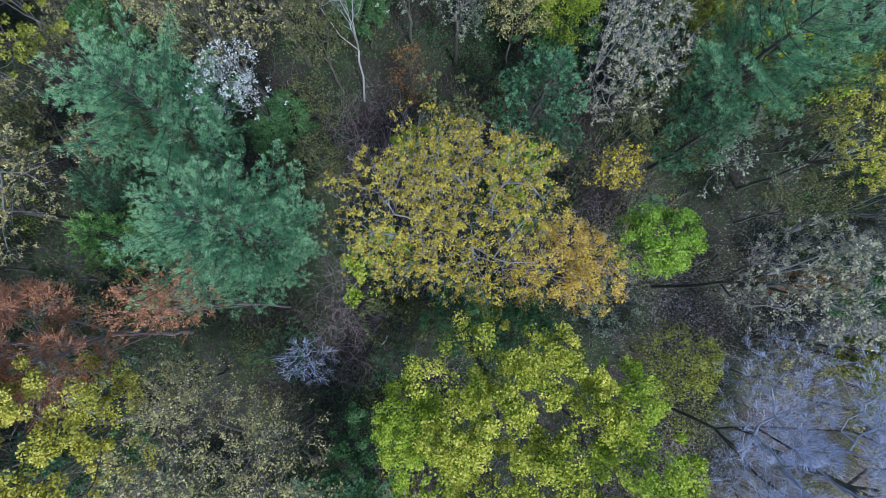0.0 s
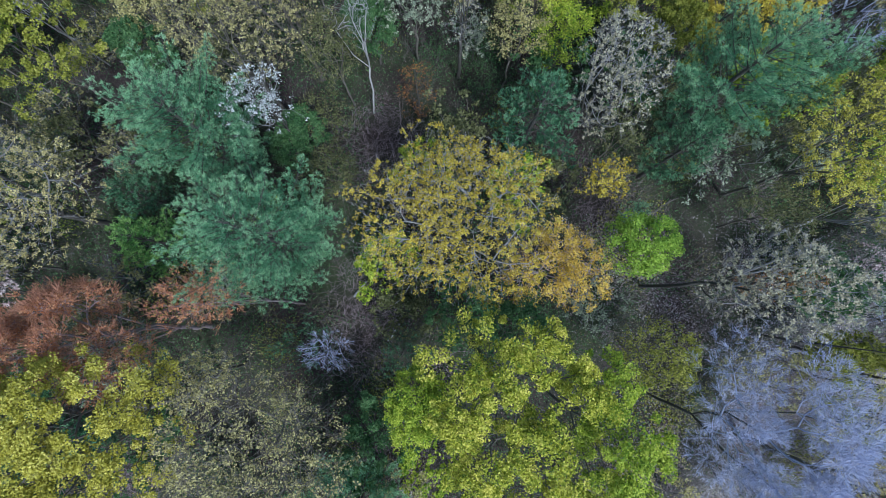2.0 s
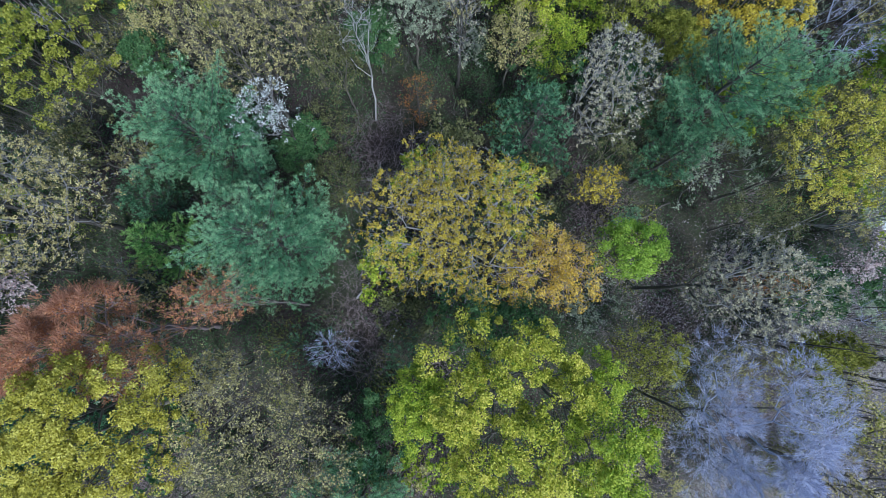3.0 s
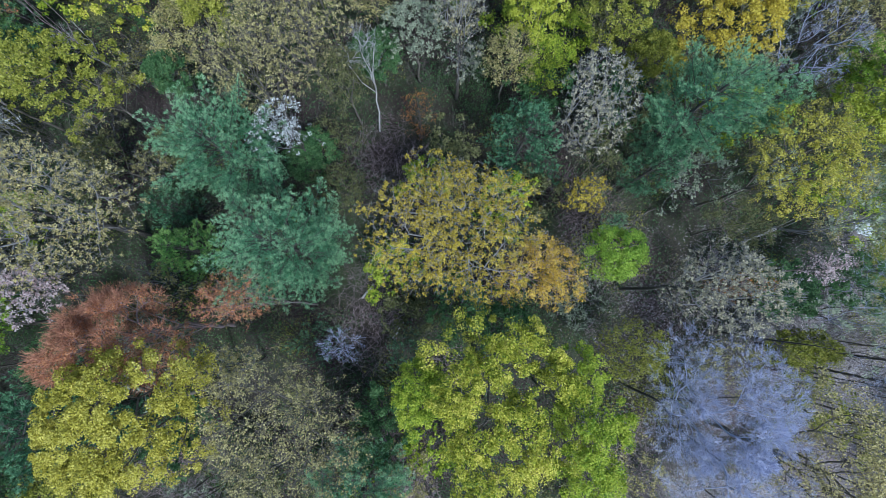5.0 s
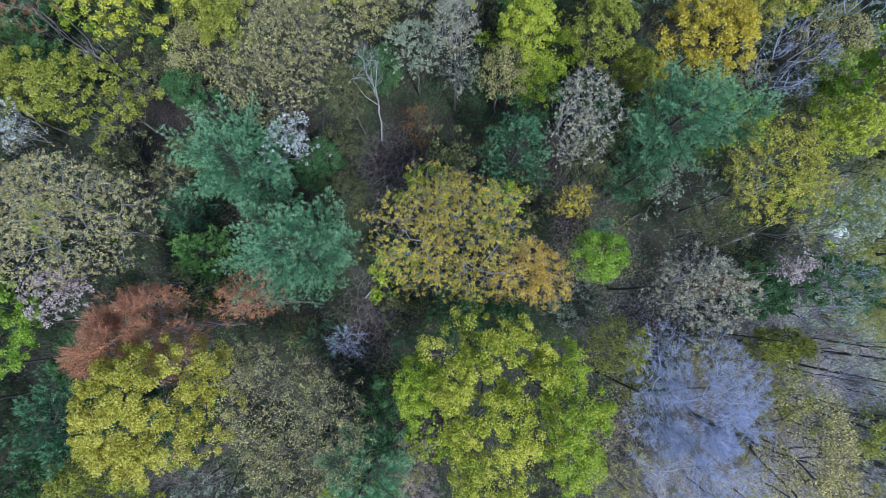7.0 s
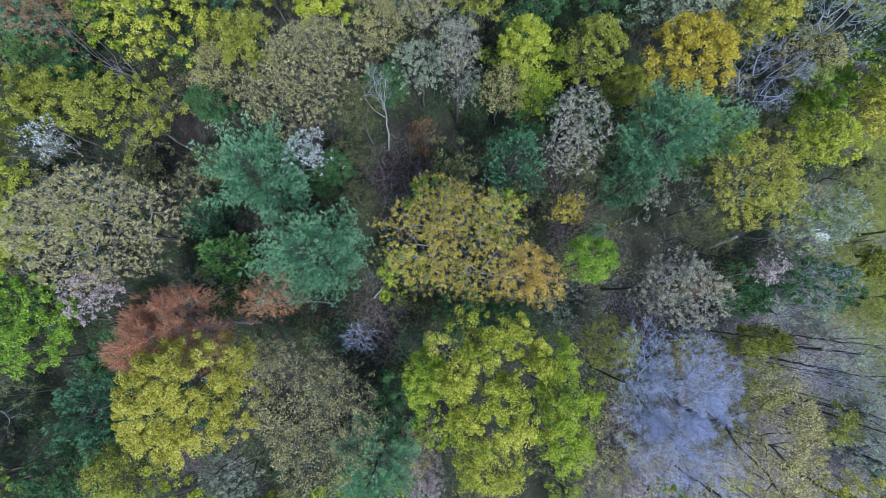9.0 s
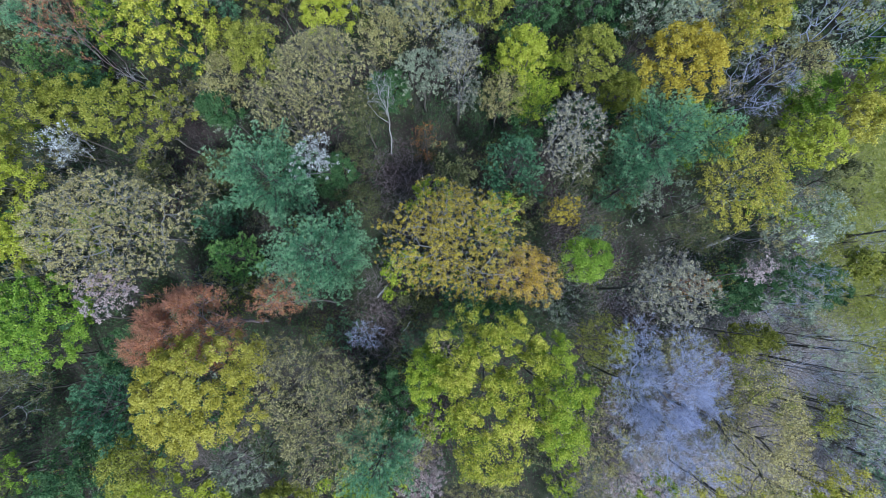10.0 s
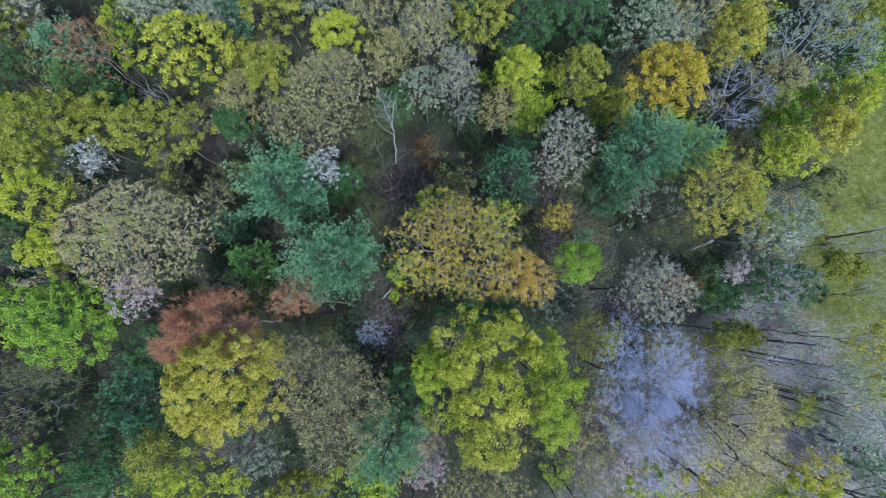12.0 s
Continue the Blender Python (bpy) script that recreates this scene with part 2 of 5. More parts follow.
def stem_mesh(name, path, radii, sides, material):
    """One skin along a bent path, closed at both ends."""
    path, radii = np.asarray(path, float), np.asarray(radii, float)
    d = np.gradient(path, axis=0)
    d /= np.linalg.norm(d, axis=1, keepdims=True)
    ref = np.array([0.0, 0.0, 1.0]) if abs(d[0, 2]) < 0.9 else np.array([1.0, 0.0, 0.0])
    u = np.cross(d, ref)
    u /= np.linalg.norm(u, axis=1, keepdims=True)
    v = np.cross(d, u)
    ang = np.arange(sides) * 2 * np.pi / sides
    pts = path[:, None, :] + (u[:, None, :] * np.cos(ang)[None, :, None] + v[:, None, :] * np.sin(ang)[None, :, None]) * radii[:, None, None]
    pts = np.concatenate([np.repeat(path[:1, None, :], sides, axis=1), pts, np.repeat(path[-1:, None, :], sides, axis=1)])
    i = np.arange(sides)
    j = (i + 1) % sides
    f = np.concatenate([np.stack([k * sides + i, k * sides + j, (k + 1) * sides + j, (k + 1) * sides + i], axis=1) for k in range(len(pts) - 1)])
    return mesh_of(name, pts.reshape(-1, 3), f, material, True)


def ribbons(a, b, r):
    """The finest twigs: narrow blades from a to b."""
    a, b = np.asarray(a, float), np.asarray(b, float)
    d = b - a
    w = np.cross(d, np.array([0.31, 0.22, 1.0]))
    w /= np.linalg.norm(w, axis=1, keepdims=True) + 1e-9
    w = w * np.asarray(r, float)[:, None]
    pts = np.stack([a + w, b, a - w], axis=1)
    return pts.reshape(-1, 3), np.arange(len(a) * 3).reshape(-1, 3)


def leaves(rng, at, size, up=0.5, wide=0.5, out=None, small=False, face=None):
    """One leaf at each place: folded, or for small ones a plain wedge."""
    n = len(at)
    u = rng.normal(size=(n, 3))
    if out is not None:
        u += out
    u[:, 2] *= 0.6
    u /= np.linalg.norm(u, axis=1, keepdims=True)
    nrm = rng.normal(size=(n, 3)) + np.array([0, 0, up * 2.5])
    if face is not None:
        nrm = nrm * 0.6 + face * 1.3
    w = np.cross(nrm, u)
    w /= np.linalg.norm(w, axis=1, keepdims=True) + 1e-9
    up_dir = np.cross(u, w)
    s = size * rng.uniform(0.65, 1.3, (n, 1))
    if small:
        end = at + u * s
        side = w * s * wide * 0.5
        return np.stack([at, end + side, end - side], axis=1).reshape(-1, 3), np.arange(n * 3).reshape(-1, 3)
    mid = at + u * s * 0.5
    fold = up_dir * s * 0.12
    pts = np.stack([at, mid + w * s * wide * 0.5 + fold, at + u * s, mid - w * s * wide * 0.5 + fold], axis=1)
    faces = np.arange(n * 4).reshape(-1, 4)
    return pts.reshape(-1, 3), faces


def lumpy(rng, d, amount):
    """An uneven outline: a radius factor for each direction."""
    k = np.ones(len(d))
    for i in range(7):
        axis = rng.normal(size=3)
        axis /= np.linalg.norm(axis)
        k += amount * rng.uniform(0.4, 1.0) * np.cos((1.5 + 0.8 * i) * np.arccos(np.clip(d @ axis, -1, 1)) + rng.uniform(0, 6.28)) / (1 + 0.25 * i)
    return k


def split(rng, pts, k):
    """Groups of near points."""
    c = pts[rng.choice(len(pts), k, replace=False)]
    for _ in range(4):
        near = np.argmin(((pts[:, None] - c[None]) ** 2).sum(2), axis=1)
        for g in range(k):
            if (near == g).any():
                c[g] = pts[near == g].mean(0)
    return [pts[near == g] for g in range(k) if (near == g).any()]


def grow(rng, start, pts, level, limb, out, twig, bend, pipe=0.45):
    """Forks from start towards the tips pts; collects sticks as (a, b, ra, rb, level, limb)."""
    n = len(pts)
    r0 = twig * n ** pipe
    if n <= 3:
        for p in pts:
            out.append((start, p, twig * 1.25, twig * 0.45, 9, limb))
        return
    groups = split(rng, pts, min(n, 5 if level == 0 else int(rng.integers(2, 4))))
    for i, g in enumerate(groups):
        c = g.mean(0)
        reach = 0.62 if level == 0 else 0.5
        end = start + (c - start) * reach + rng.normal(size=3) * bend * np.linalg.norm(c - start)
        rr = twig * len(g) ** pipe
        who = i if level == 0 else limb
        out.append((start, end, min(r0, rr * 1.2), rr, level, who))
        grow(rng, end, g, level + 1, who, out, twig, bend, pipe)


def broadleaf(name, label, x, y, z, rx, ry, h, leaf, bark=BARK, tips=320, per=26, size=0.15, spread=0.34,
              twig=0.011, seed=1, base=None, shell=0.62, lump=0.08, low=-0.45, group="", fork=1.15, wide=1.0, bend=0.05, up=0.8, twiglets=0, pipe=0.44, twig_len=0.42, trunk_bark=None, reach=0.9, brush=None, twig_wide=0.04, fans=0, girth=1.0):
    """A broadleaf tree: trunk, limbs, twigs that end in clumps of leaves. z: height of the widest part of its crown."""
    rng = np.random.default_rng(seed)
    bx, by = (x, y) if base is None else base
    gz = float(ground_z(bx, by)) - 0.05
    root = thing(name, bx, by, gz, label, "tree", group)
    centre = np.array([x - bx, y - by, z - gz])
    rho = np.sqrt(rng.uniform(0, 1, tips)) * 0.985
    az = rng.uniform(0, 2 * np.pi, tips)
    sign = np.where(rng.uniform(size=tips) < 0.8, 1.0, low)
    d = np.column_stack([rho * np.cos(az), rho * np.sin(az), np.sqrt(1 - rho ** 2) * sign])
    radius = lumpy(rng, d, lump) * (1 - (1 - shell) * rng.uniform(0, 1, tips) ** 2.2)
    pts = centre + d * radius[:, None] * np.array([rx, ry, h])
    pts[:, 2] = np.maximum(pts[:, 2], 0.4)
    if fans:
        # boughs end in lobes with gaps between them
        hub = pts[rng.choice(len(pts), fans, replace=False)]
        near = np.argmin(((pts[:, None] - hub[None]) ** 2).sum(2), axis=1)
        pts = hub[near] + (pts - hub[near]) * 0.72
    pts = pts[np.argsort(pts[:, 2])]
    start = centre * np.array([reach, reach, 0]) + np.array([0, 0, max(0.28 * centre[2], centre[2] - h * fork)])
    out = []
    grow(rng, start, pts, 0, 0, out, twig, bend, pipe)
    trunk_r = twig * len(pts) ** pipe * 1.05 * girth
    PLACED.append((x, y, max(rx, ry)))
    # trunk: stacked rings with a flared foot
    path = np.array([[0, 0, 0], [0, 0, 0.35], *[start * np.array([f, f, f]) + np.array([*(rng.normal(size=2) * 0.06), 0]) for f in (0.3, 0.55, 0.8)], start])
    radii = trunk_r * np.array([1.75, 1.3, 1.18, 1.1, 1.02, 0.95])
    limb_bark = trunk_bark or (BARK_DARK if bark is BARK_PALE else bark)
    part("trunk", stem_mesh("trunk", path, radii, 9, limb_bark), root)
    A = np.array([o[0] for o in out])
    B = np.array([o[1] for o in out])
    RA = np.array([o[2] for o in out])
    RB = np.array([o[3] for o in out])
    LV = np.array([o[4] for o in out])
    WH = np.array([o[5] for o in out])
    span = np.linalg.norm(B - A, axis=1, keepdims=True)
    bow = rng.normal(size=A.shape) * 0.05 * span + np.array([0, 0, -0.04]) * span
    for who in range(int(WH.max()) + 1):
        s = (WH == who) & (LV == 0)
        if s.any():
            v, f = tubes(A[s], B[s], RA[s], RB[s], 6, bow[s])
            part("limb", mesh_of("limb", v, f, limb_bark, True), root)
    s = (LV >= 1) & (LV < 3)
    v, f = tubes(A[s], B[s], RA[s], RB[s], 5, bow[s])
    s = LV == 3
    v2, f2 = tubes(A[s], B[s], RA[s], RB[s], 3)
    s = LV >= 4
    v3, f3 = ribbons(A[s], B[s], RA[s])
    tagged(part("branchwork", mesh_of("branchwork", np.concatenate([v, v2]), np.concatenate([f, f2 + len(v)]), bark, True), root), kind="stuff")
    tagged(part("twig_spray", mesh_of("twig_spray", v3, f3, bark), root), kind="stuff")
    ends = B[LV == 9]
    starts = A[LV == 9]
    if twiglets > 0:
        pick = np.repeat(np.arange(len(ends)), twiglets)
        way = ends[pick] - starts[pick]
        way /= np.linalg.norm(way, axis=1, keepdims=True) + 1e-9
        at = starts[pick] + (ends[pick] - starts[pick]) * rng.uniform(0.3, 1.0, (len(pick), 1))
        v, f = leaves(rng, at, twig_len, up=0.0, wide=twig_wide, out=way * 3.0 + np.array([0, 0, 0.7]), small=True)
        tagged(part("twig_brush", mesh_of("twig_brush", v, f, brush or bark), root), kind="stuff")
    if per > 0:
        many = rng.integers(max(1, int(per * 0.5)), int(per * 1.5) + 1, len(ends))
        pick = np.repeat(np.arange(len(ends)), many)
        # each clump is a small dome of leaves round its twig's end
        d = rng.normal(size=(len(pick), 3))
        d /= np.linalg.norm(d, axis=1, keepdims=True)
        d[:, 2] = np.abs(d[:, 2]) - 0.25
        bulk = rng.uniform(0.6, 1.45, (len(ends), 1))[pick]
        at = ends[pick] + d * spread * 1.75 * bulk * rng.uniform(0.35, 1, (len(pick), 1)) ** 0.6 * np.array([1.0, 1.0, 0.75])
        v, f = leaves(rng, at, size, up=up, wide=wide, face=d, small=True)
        tagged(part("crown", mesh_of("crown", v, f, LEAF[leaf]), root), kind="stuff")
    return root


def conifer(name, label, x, y, top, radius, leaf, seed=1, base_z=0.22, bark=BARK_DARK, step=0.66, blades=13, needle=0.17,
            lateral=0.17, lean=(0, 0), group="", full=0.35, droop=0.0, spire=0.22, inner=0.42):
    """A conifer: straight trunk, whorls of boughs, side shoots with tufts of needles. top: height of its tip."""
    rng = np.random.default_rng(seed)
    gz = float(ground_z(x, y)) - 0.05
    root = thing(name, x, y, gz, label, "tree", group)
    PLACED.append((x, y, radius))
    H = top - gz
    tilt = np.array([lean[0], lean[1], 0.0])
    foot = np.array([0, 0, 0.0])
    knots = np.linspace(0, 1, 9)
    path = np.array([foot + tilt * k ** 1.5 + np.array([0, 0, H * k]) for k in knots])
    rad = 0.017 * H * (1 - knots) ** 0.85 + 0.015
    part("trunk", stem_mesh("trunk", path, rad, 9, bark), root)
    sa, sb, sr = [], [], []
    ta, td, tip = [], [], []
    z = base_z * H
    turn = 0.0
    while z < H * 0.985:
        k = (z / H - base_z) / (1 - base_z)
        prof = (min(1.0, max(0.0, k) / full) ** 0.6 if k < full else (1 - (k - full) / (1 - full)) ** 0.75) * (1 - spire) + spire * (1 - k) ** 0.4
        n = int(rng.integers(4, 7))
        turn += rng.uniform(0.2, 1.0)
        for i in range(n):
            az = turn + i * 2 * np.pi / n + rng.normal() * 0.16
            L = radius * prof * rng.uniform(0.68, 1.14)
            rise = 0.12 + 0.65 * k - droop + rng.normal() * 0.08
            p0 = foot + tilt * (z / H) ** 1.5 + np.array([0, 0, z])
            flat = np.array([np.cos(az), np.sin(az), 0])
            side = np.array([-np.sin(az), np.cos(az), 0])
            m = max(3, int(L / 0.5))
            q = np.linspace(0, 1, m + 1)[:, None]
            sag = rng.normal() * 0.12
            line = p0 + flat * L * q + np.array([0, 0, 1]) * (L * rise * q + 0.22 * L * q ** 2.2 * (1 if droop == 0 else -0.6)) + side * sag * L * q ** 2
            sa.extend(line[:-1]), sb.extend(line[1:])
            sr.extend((0.012 * L + 0.006) * (1 - q[:-1, 0] * 0.85))
            s = min(inner, 0.25 if L < 1.2 else inner) * L
            flip = 1
            wave = rng.uniform(0, 6.28)
            while s < L:
                t = s / L
                if t < 0.8 and math.sin(s * 5.2 + wave) < -0.55:
                    s += lateral
                    continue
                idx = min(m - 1, int(t * m))
                o = line[idx] + (line[idx + 1] - line[idx]) * (t * m - idx)
                flip = -flip
                ln = (0.16 + 0.38 * L * (1 - t) ** 0.8) * rng.uniform(0.7, 1.2)
                dr = flat * 0.75 + side * flip * 0.85 + np.array([0, 0, 0.35 - droop])
                dr = dr / np.linalg.norm(dr)
                e = o + dr * ln
                sa.append(o), sb.append(e), sr.append(0.007)
                c = max(1, int(ln / 0.12))
                for w in range(c):
                    ta.append(o + dr * ln * (w + 1) / c + rng.normal(size=3) * 0.07)
                    td.append(dr + np.array([0, 0, 0.45 - droop]) + rng.normal(size=3) * 0.2)
                    tip.append(w >= c - 2 and t > 0.45)
                s += lateral * rng.uniform(0.7, 1.3)
            ta.append(line[-1]), td.append(flat + np.array([0, 0, 0.6 - droop])), tip.append(True)
        z += step * rng.uniform(0.75, 1.2) * (1 - 0.35 * k)
    ta.append(path[-1]), td.append(np.array([0, 0, 1.0])), tip.append(True)
    sa, sb, sr = np.array(sa), np.array(sb), np.array(sr)
    v, f = tubes(sa, sb, sr, sr * 0.75, 3)
    tagged(part("branchwork", mesh_of("branchwork", v, f, bark, True), root), kind="stuff")
    ta, td = np.array(ta), np.array(td)
    td /= np.linalg.norm(td, axis=1, keepdims=True)
    tip = np.array(tip)
    # outer tufts take the lighter copy, a highlight put into the needle colour
    for name_of, chosen, colour in (("needles", ~tip, leaf), ("tip_needles", tip, leaf + "tip" if leaf + "tip" in LEAF else leaf)):
        base, lead = ta[chosen], td[chosen]
        n = len(base)
        d = lead[:, None, :] + rng.normal(size=(n, blades, 3)) * 0.5
        d /= np.linalg.norm(d, axis=2, keepdims=True)
        w = np.cross(d, rng.normal(size=(n, blades, 3)))
        w /= np.linalg.norm(w, axis=2, keepdims=True)
        ln = needle * rng.uniform(0.6, 1.15, (n, blades, 1))
        a = base[:, None, :] + rng.normal(size=(n, blades, 3)) * 0.05
        v = np.stack([a - w * ln * 0.13, a + w * ln * 0.13, a + d * ln], axis=2).reshape(-1, 3)
        tagged(part(name_of, mesh_of(name_of, v, np.arange(len(v)).reshape(-1, 3), LEAF[colour]), root), kind="stuff")
    return root


# ---- ground ----
def ground():
    near = np.linspace(-90, 90, 121)
    far = np.array([-4000, -1500, -600, -250, -140, 140, 250, 600, 1500, 4000.0])
    ax = np.sort(np.concatenate([near, far]))
    X, Y = np.meshgrid(ax, ax, indexing="ij")
    Z = ground_z(X, Y)
    n = len(ax)
    i = np.arange(n - 1)
    I, J = np.meshgrid(i, i, indexing="ij")
    a = (I * n + J).ravel()
    f = np.stack([a, a + n, a + n + 1, a + 1], axis=1)
    ob = new("ground", mesh_of("ground", np.stack([X, Y, Z], axis=-1), f, GROUND, True))
    tagged(ob, "brown leaf-littered woodland ground with moss and meadow", "ground", kind="structure")


ground()


def bare_trunk(x, y, height, radius, seed):
    """A slender standing tree: dark trunk, few thin bare limbs."""
    rng = np.random.default_rng(seed)
    gz = float(ground_z(x, y)) - 0.05
    root = thing("bare_trunk_tree", x, y, gz, "slender bare tree with dark trunk and thin twigs", "tree", "bare trees on the slope")
    k = np.linspace(0, 1, 9)
    sway = np.cumsum(rng.normal(size=(9, 2)) * 0.03 * height / 8, axis=0)
    path = np.column_stack([sway, k * height])
    rad = radius * (1 - 0.82 * k) * np.array([1.5] + [1.0] * 8)
    part("trunk", stem_mesh("trunk", path, rad, 8, BARK_DARK), root)
    out = []
    for i in range(int(rng.integers(9, 14))):
        t = rng.uniform(0.35, 0.98)
        p = np.array([np.interp(t, k, path[:, a]) for a in range(3)])
        az = rng.uniform(0, 6.28)
        L = (1.15 - t) * height * 0.33 * rng.uniform(0.6, 1.2)
        c = p + np.array([np.cos(az), np.sin(az), rng.uniform(0.3, 0.9)]) * L
        pts = c + rng.normal(size=(14, 3)) * L * 0.4
        grow(rng, p, pts, 1, i, out, 0.006, 0.06)
    A, B, RA, RB = (np.array([o[q] for o in out]) for q in range(4))
    v, f = tubes(A, B, RA, RB, 3)
    tagged(part("branchwork", mesh_of("branchwork", v, f, BARK_BRUSH, True), root), kind="stuff")
    return root


# ---- broadleaf trees ----
broadleaf("oak_tree", "broad oak with yellow spring flower tufts on grey twigs", 0.32, 4.23, 11, 5.97, 5.92, 4.6, "oak", tips=1350, per=20, size=0.078, spread=0.085, twig=0.0075, twiglets=3, shell=0.6, bark=BARK_PALE, bend=0.07, lump=0.11, seed=11)
broadleaf("gold_tree", "small golden-orange tree in dense fine young leaf", 6.22, 1.67, 9.5, 2.79, 2.79, 3.6, "gold", tips=260, per=36, size=0.075, spread=0.17, twig=0.0075, twiglets=5, bark=BARK_ROSE, lump=0.16, seed=12)
broadleaf("maple_tree", "large yellow-green maple in full bright leaf", 3.11, -5.35, 13, 4.56, 5.0, 4.6, "maple", tips=380, per=120, size=0.088, spread=0.2, twig=0.009, fans=26, seed=13)
broadleaf("maple_tree", "lime-green maple with dense leaf beside larger one", 7.80, -7.12, 12, 2.30, 5.02, 4.6, "lime", tips=190, per=120, size=0.088, spread=0.2, twig=0.009, fans=14, seed=14)
broadleaf("maple_tree", "low yellow-green maple with thin open crown", 3.41, -12.72, 9, 3.21, 2.07, 3, "maple", tips=146, per=60, size=0.09, spread=0.2, twig=0.0075, twiglets=1, seed=15)
broadleaf("maple_tree", "small lime-green maple branch-low at clearing edge", -1.67, -6.37, 9.5, 1.94, 2.46, 3, "lime", tips=110, per=115, size=0.09, spread=0.2, twig=0.009, seed=16)
broadleaf("flowering_tree", "slender flowering tree covered in pale blossom", 10.37, 13.46, 8.5, 2.46, 3.28, 4, "pale", tips=480, per=11, size=0.092, spread=0.06, twig=0.0075, twiglets=6, bark=BARK_PALE, low=-1.3, fork=2.2, lump=0.16, seed=17)
broadleaf("flowering_tree", "wide greyish tree speckled with pale buds", -10.98, 19.17, 10, 4.65, 3.94, 4.6, "tan", tips=1050, per=13, size=0.092, spread=0.07, twig=0.0075, twiglets=5, bark=BARK, lump=0.14, seed=18)
broadleaf("flowering_tree", "pale tree with yellowish tufts and bare branches", -13.59, 15.54, 9, 3.73, 2.59, 4, "tan", tips=620, per=9, size=0.092, spread=0.07, twig=0.0075, twiglets=5, bark=BARK, lump=0.2, seed=19)
broadleaf("flowering_tree", "small leaning tree in bright white blossom", -11.51, 11.95, 9.2, 1.81, 1.91, 2, "white", tips=150, per=13, size=0.085, spread=0.1, twig=0.0075, twiglets=3, lump=0.4, fork=2.0, bark=BARK_PALE, shell=0.3, seed=20)
broadleaf("flowering_tree", "tall narrow silver-grey tree with pale buds", 1.01, 19.48, 10, 1.92, 2.93, 5, "pale", tips=252, per=6, size=0.098, spread=0.1, twig=0.0075, twiglets=6, bark=BARK_PALE, low=-1.2, girth=1.5, trunk_bark=BARK_DARK, seed=21)
broadleaf("shrub_tree", "small golden tree with sparse leaf in clearing", 10.19, 7.53, 7.2, 1.79, 1.63, 2.4, "amber", tips=150, per=9, size=0.112, spread=0.085, twig=0.0075, twiglets=3, lump=0.2, seed=22)
broadleaf("shrub_tree", "small rounded lime-green sapling in dense leaf", 11.51, 3.10, 9.2, 2.14, 2.05, 2.6, "green", tips=110, per=90, size=0.1, spread=0.2, twig=0.009, seed=23)
broadleaf("yellow_tree", "open tree with yellow tufts over grey limbs", 24.03, 8.89, 10, 4.60, 4.46, 4.4, "yellow", tips=420, per=34, size=0.085, spread=0.15, twig=0.0075, twiglets=3, lump=0.18, seed=24)
broadleaf("flowering_tree", "open grey tree dotted with cream blossom", 16.00, 0.92, 12.5, 2.85, 2.73, 4.4, "pale", tips=430, per=15, size=0.09, spread=0.065, twig=0.0075, twiglets=5, bark=BARK_PALE, lump=0.2, seed=25)
broadleaf("bare_tree", "tall leafless tree with dense silver-lilac twigs", 14.60, -6.94, 14, 4.73, 5.63, 5, "bud", tips=1900, per=1, size=0.06, spread=0.1, twig=0.0052, twiglets=16, bark=BARK_LILAC_SKY, shell=0.55, pipe=0.37, trunk_bark=BARK_DARK, twig_len=0.33, twig_wide=0.04, fans=24, girth=1.0, bend=0.06, lump=0.2, seed=26)
broadleaf("yellow_tree", "tall thin tree in yellow-olive young leaf", 23.90, -11.03, 10, 3.43, 5.45, 4, "cream", tips=941, per=13, size=0.1, spread=0.2, twig=0.0075, twiglets=3, lump=0.2, seed=27)
broadleaf("sage_tree", "pale sage-green tree with whitish limbs", 28.90, 6.29, 10, 2.98, 3.12, 3.8, "sage", tips=195, per=18, size=0.122, spread=0.13, twig=0.0075, twiglets=2, fork=2.2, bark=BARK_PALE, girth=2.6, base=(28.21, 5.56), trunk_bark=BARK_PALE, seed=28)
broadleaf("lime_tree", "low rounded yellow-lime tree at meadow edge", 32.95, 13.49, 7, 3.12, 2.88, 3, "limeyellow", tips=110, per=75, size=0.125, spread=0.2, twig=0.009, seed=29)
broadleaf("lime_tree", "yellow leafy tree at the meadow edge", 37.11, 15.91, 7, 2.28, 2.40, 3, "yellow", tips=110, per=75, size=0.125, spread=0.2, twig=0.009, seed=30)
broadleaf("lime_tree", "bright lime tree at the meadow edge", 39.87, 19.56, 7, 1.68, 2.76, 3, "limeyellow", tips=110, per=75, size=0.125, spread=0.2, twig=0.009, seed=31)
broadleaf("gold_tree", "golden-yellow tree with dense rounded crown", 20.52, 20.72, 8.7, 4.27, 3.44, 3.8, "amber", tips=240, per=75, size=0.12, spread=0.2, twig=0.009, seed=32)
broadleaf("gold_tree", "upright yellow tree with tufted crown", 27.73, 25.14, 8, 2.47, 3.32, 4, "yellow", tips=230, per=45, size=0.122, spread=0.2, twig=0.0075, twiglets=2, seed=33)
broadleaf("bare_tree", "leafless tree with spreading grey limbs", 28.65, 19.27, 7, 3.46, 3.89, 3.6, "bud", tips=330, per=1, size=0.09, spread=0.1, twig=0.008, twiglets=7, bark=BARK_LILAC_SKY, pipe=0.37, trunk_bark=BARK_DARK, twig_len=0.36, twig_wide=0.034, fans=9, seed=34)
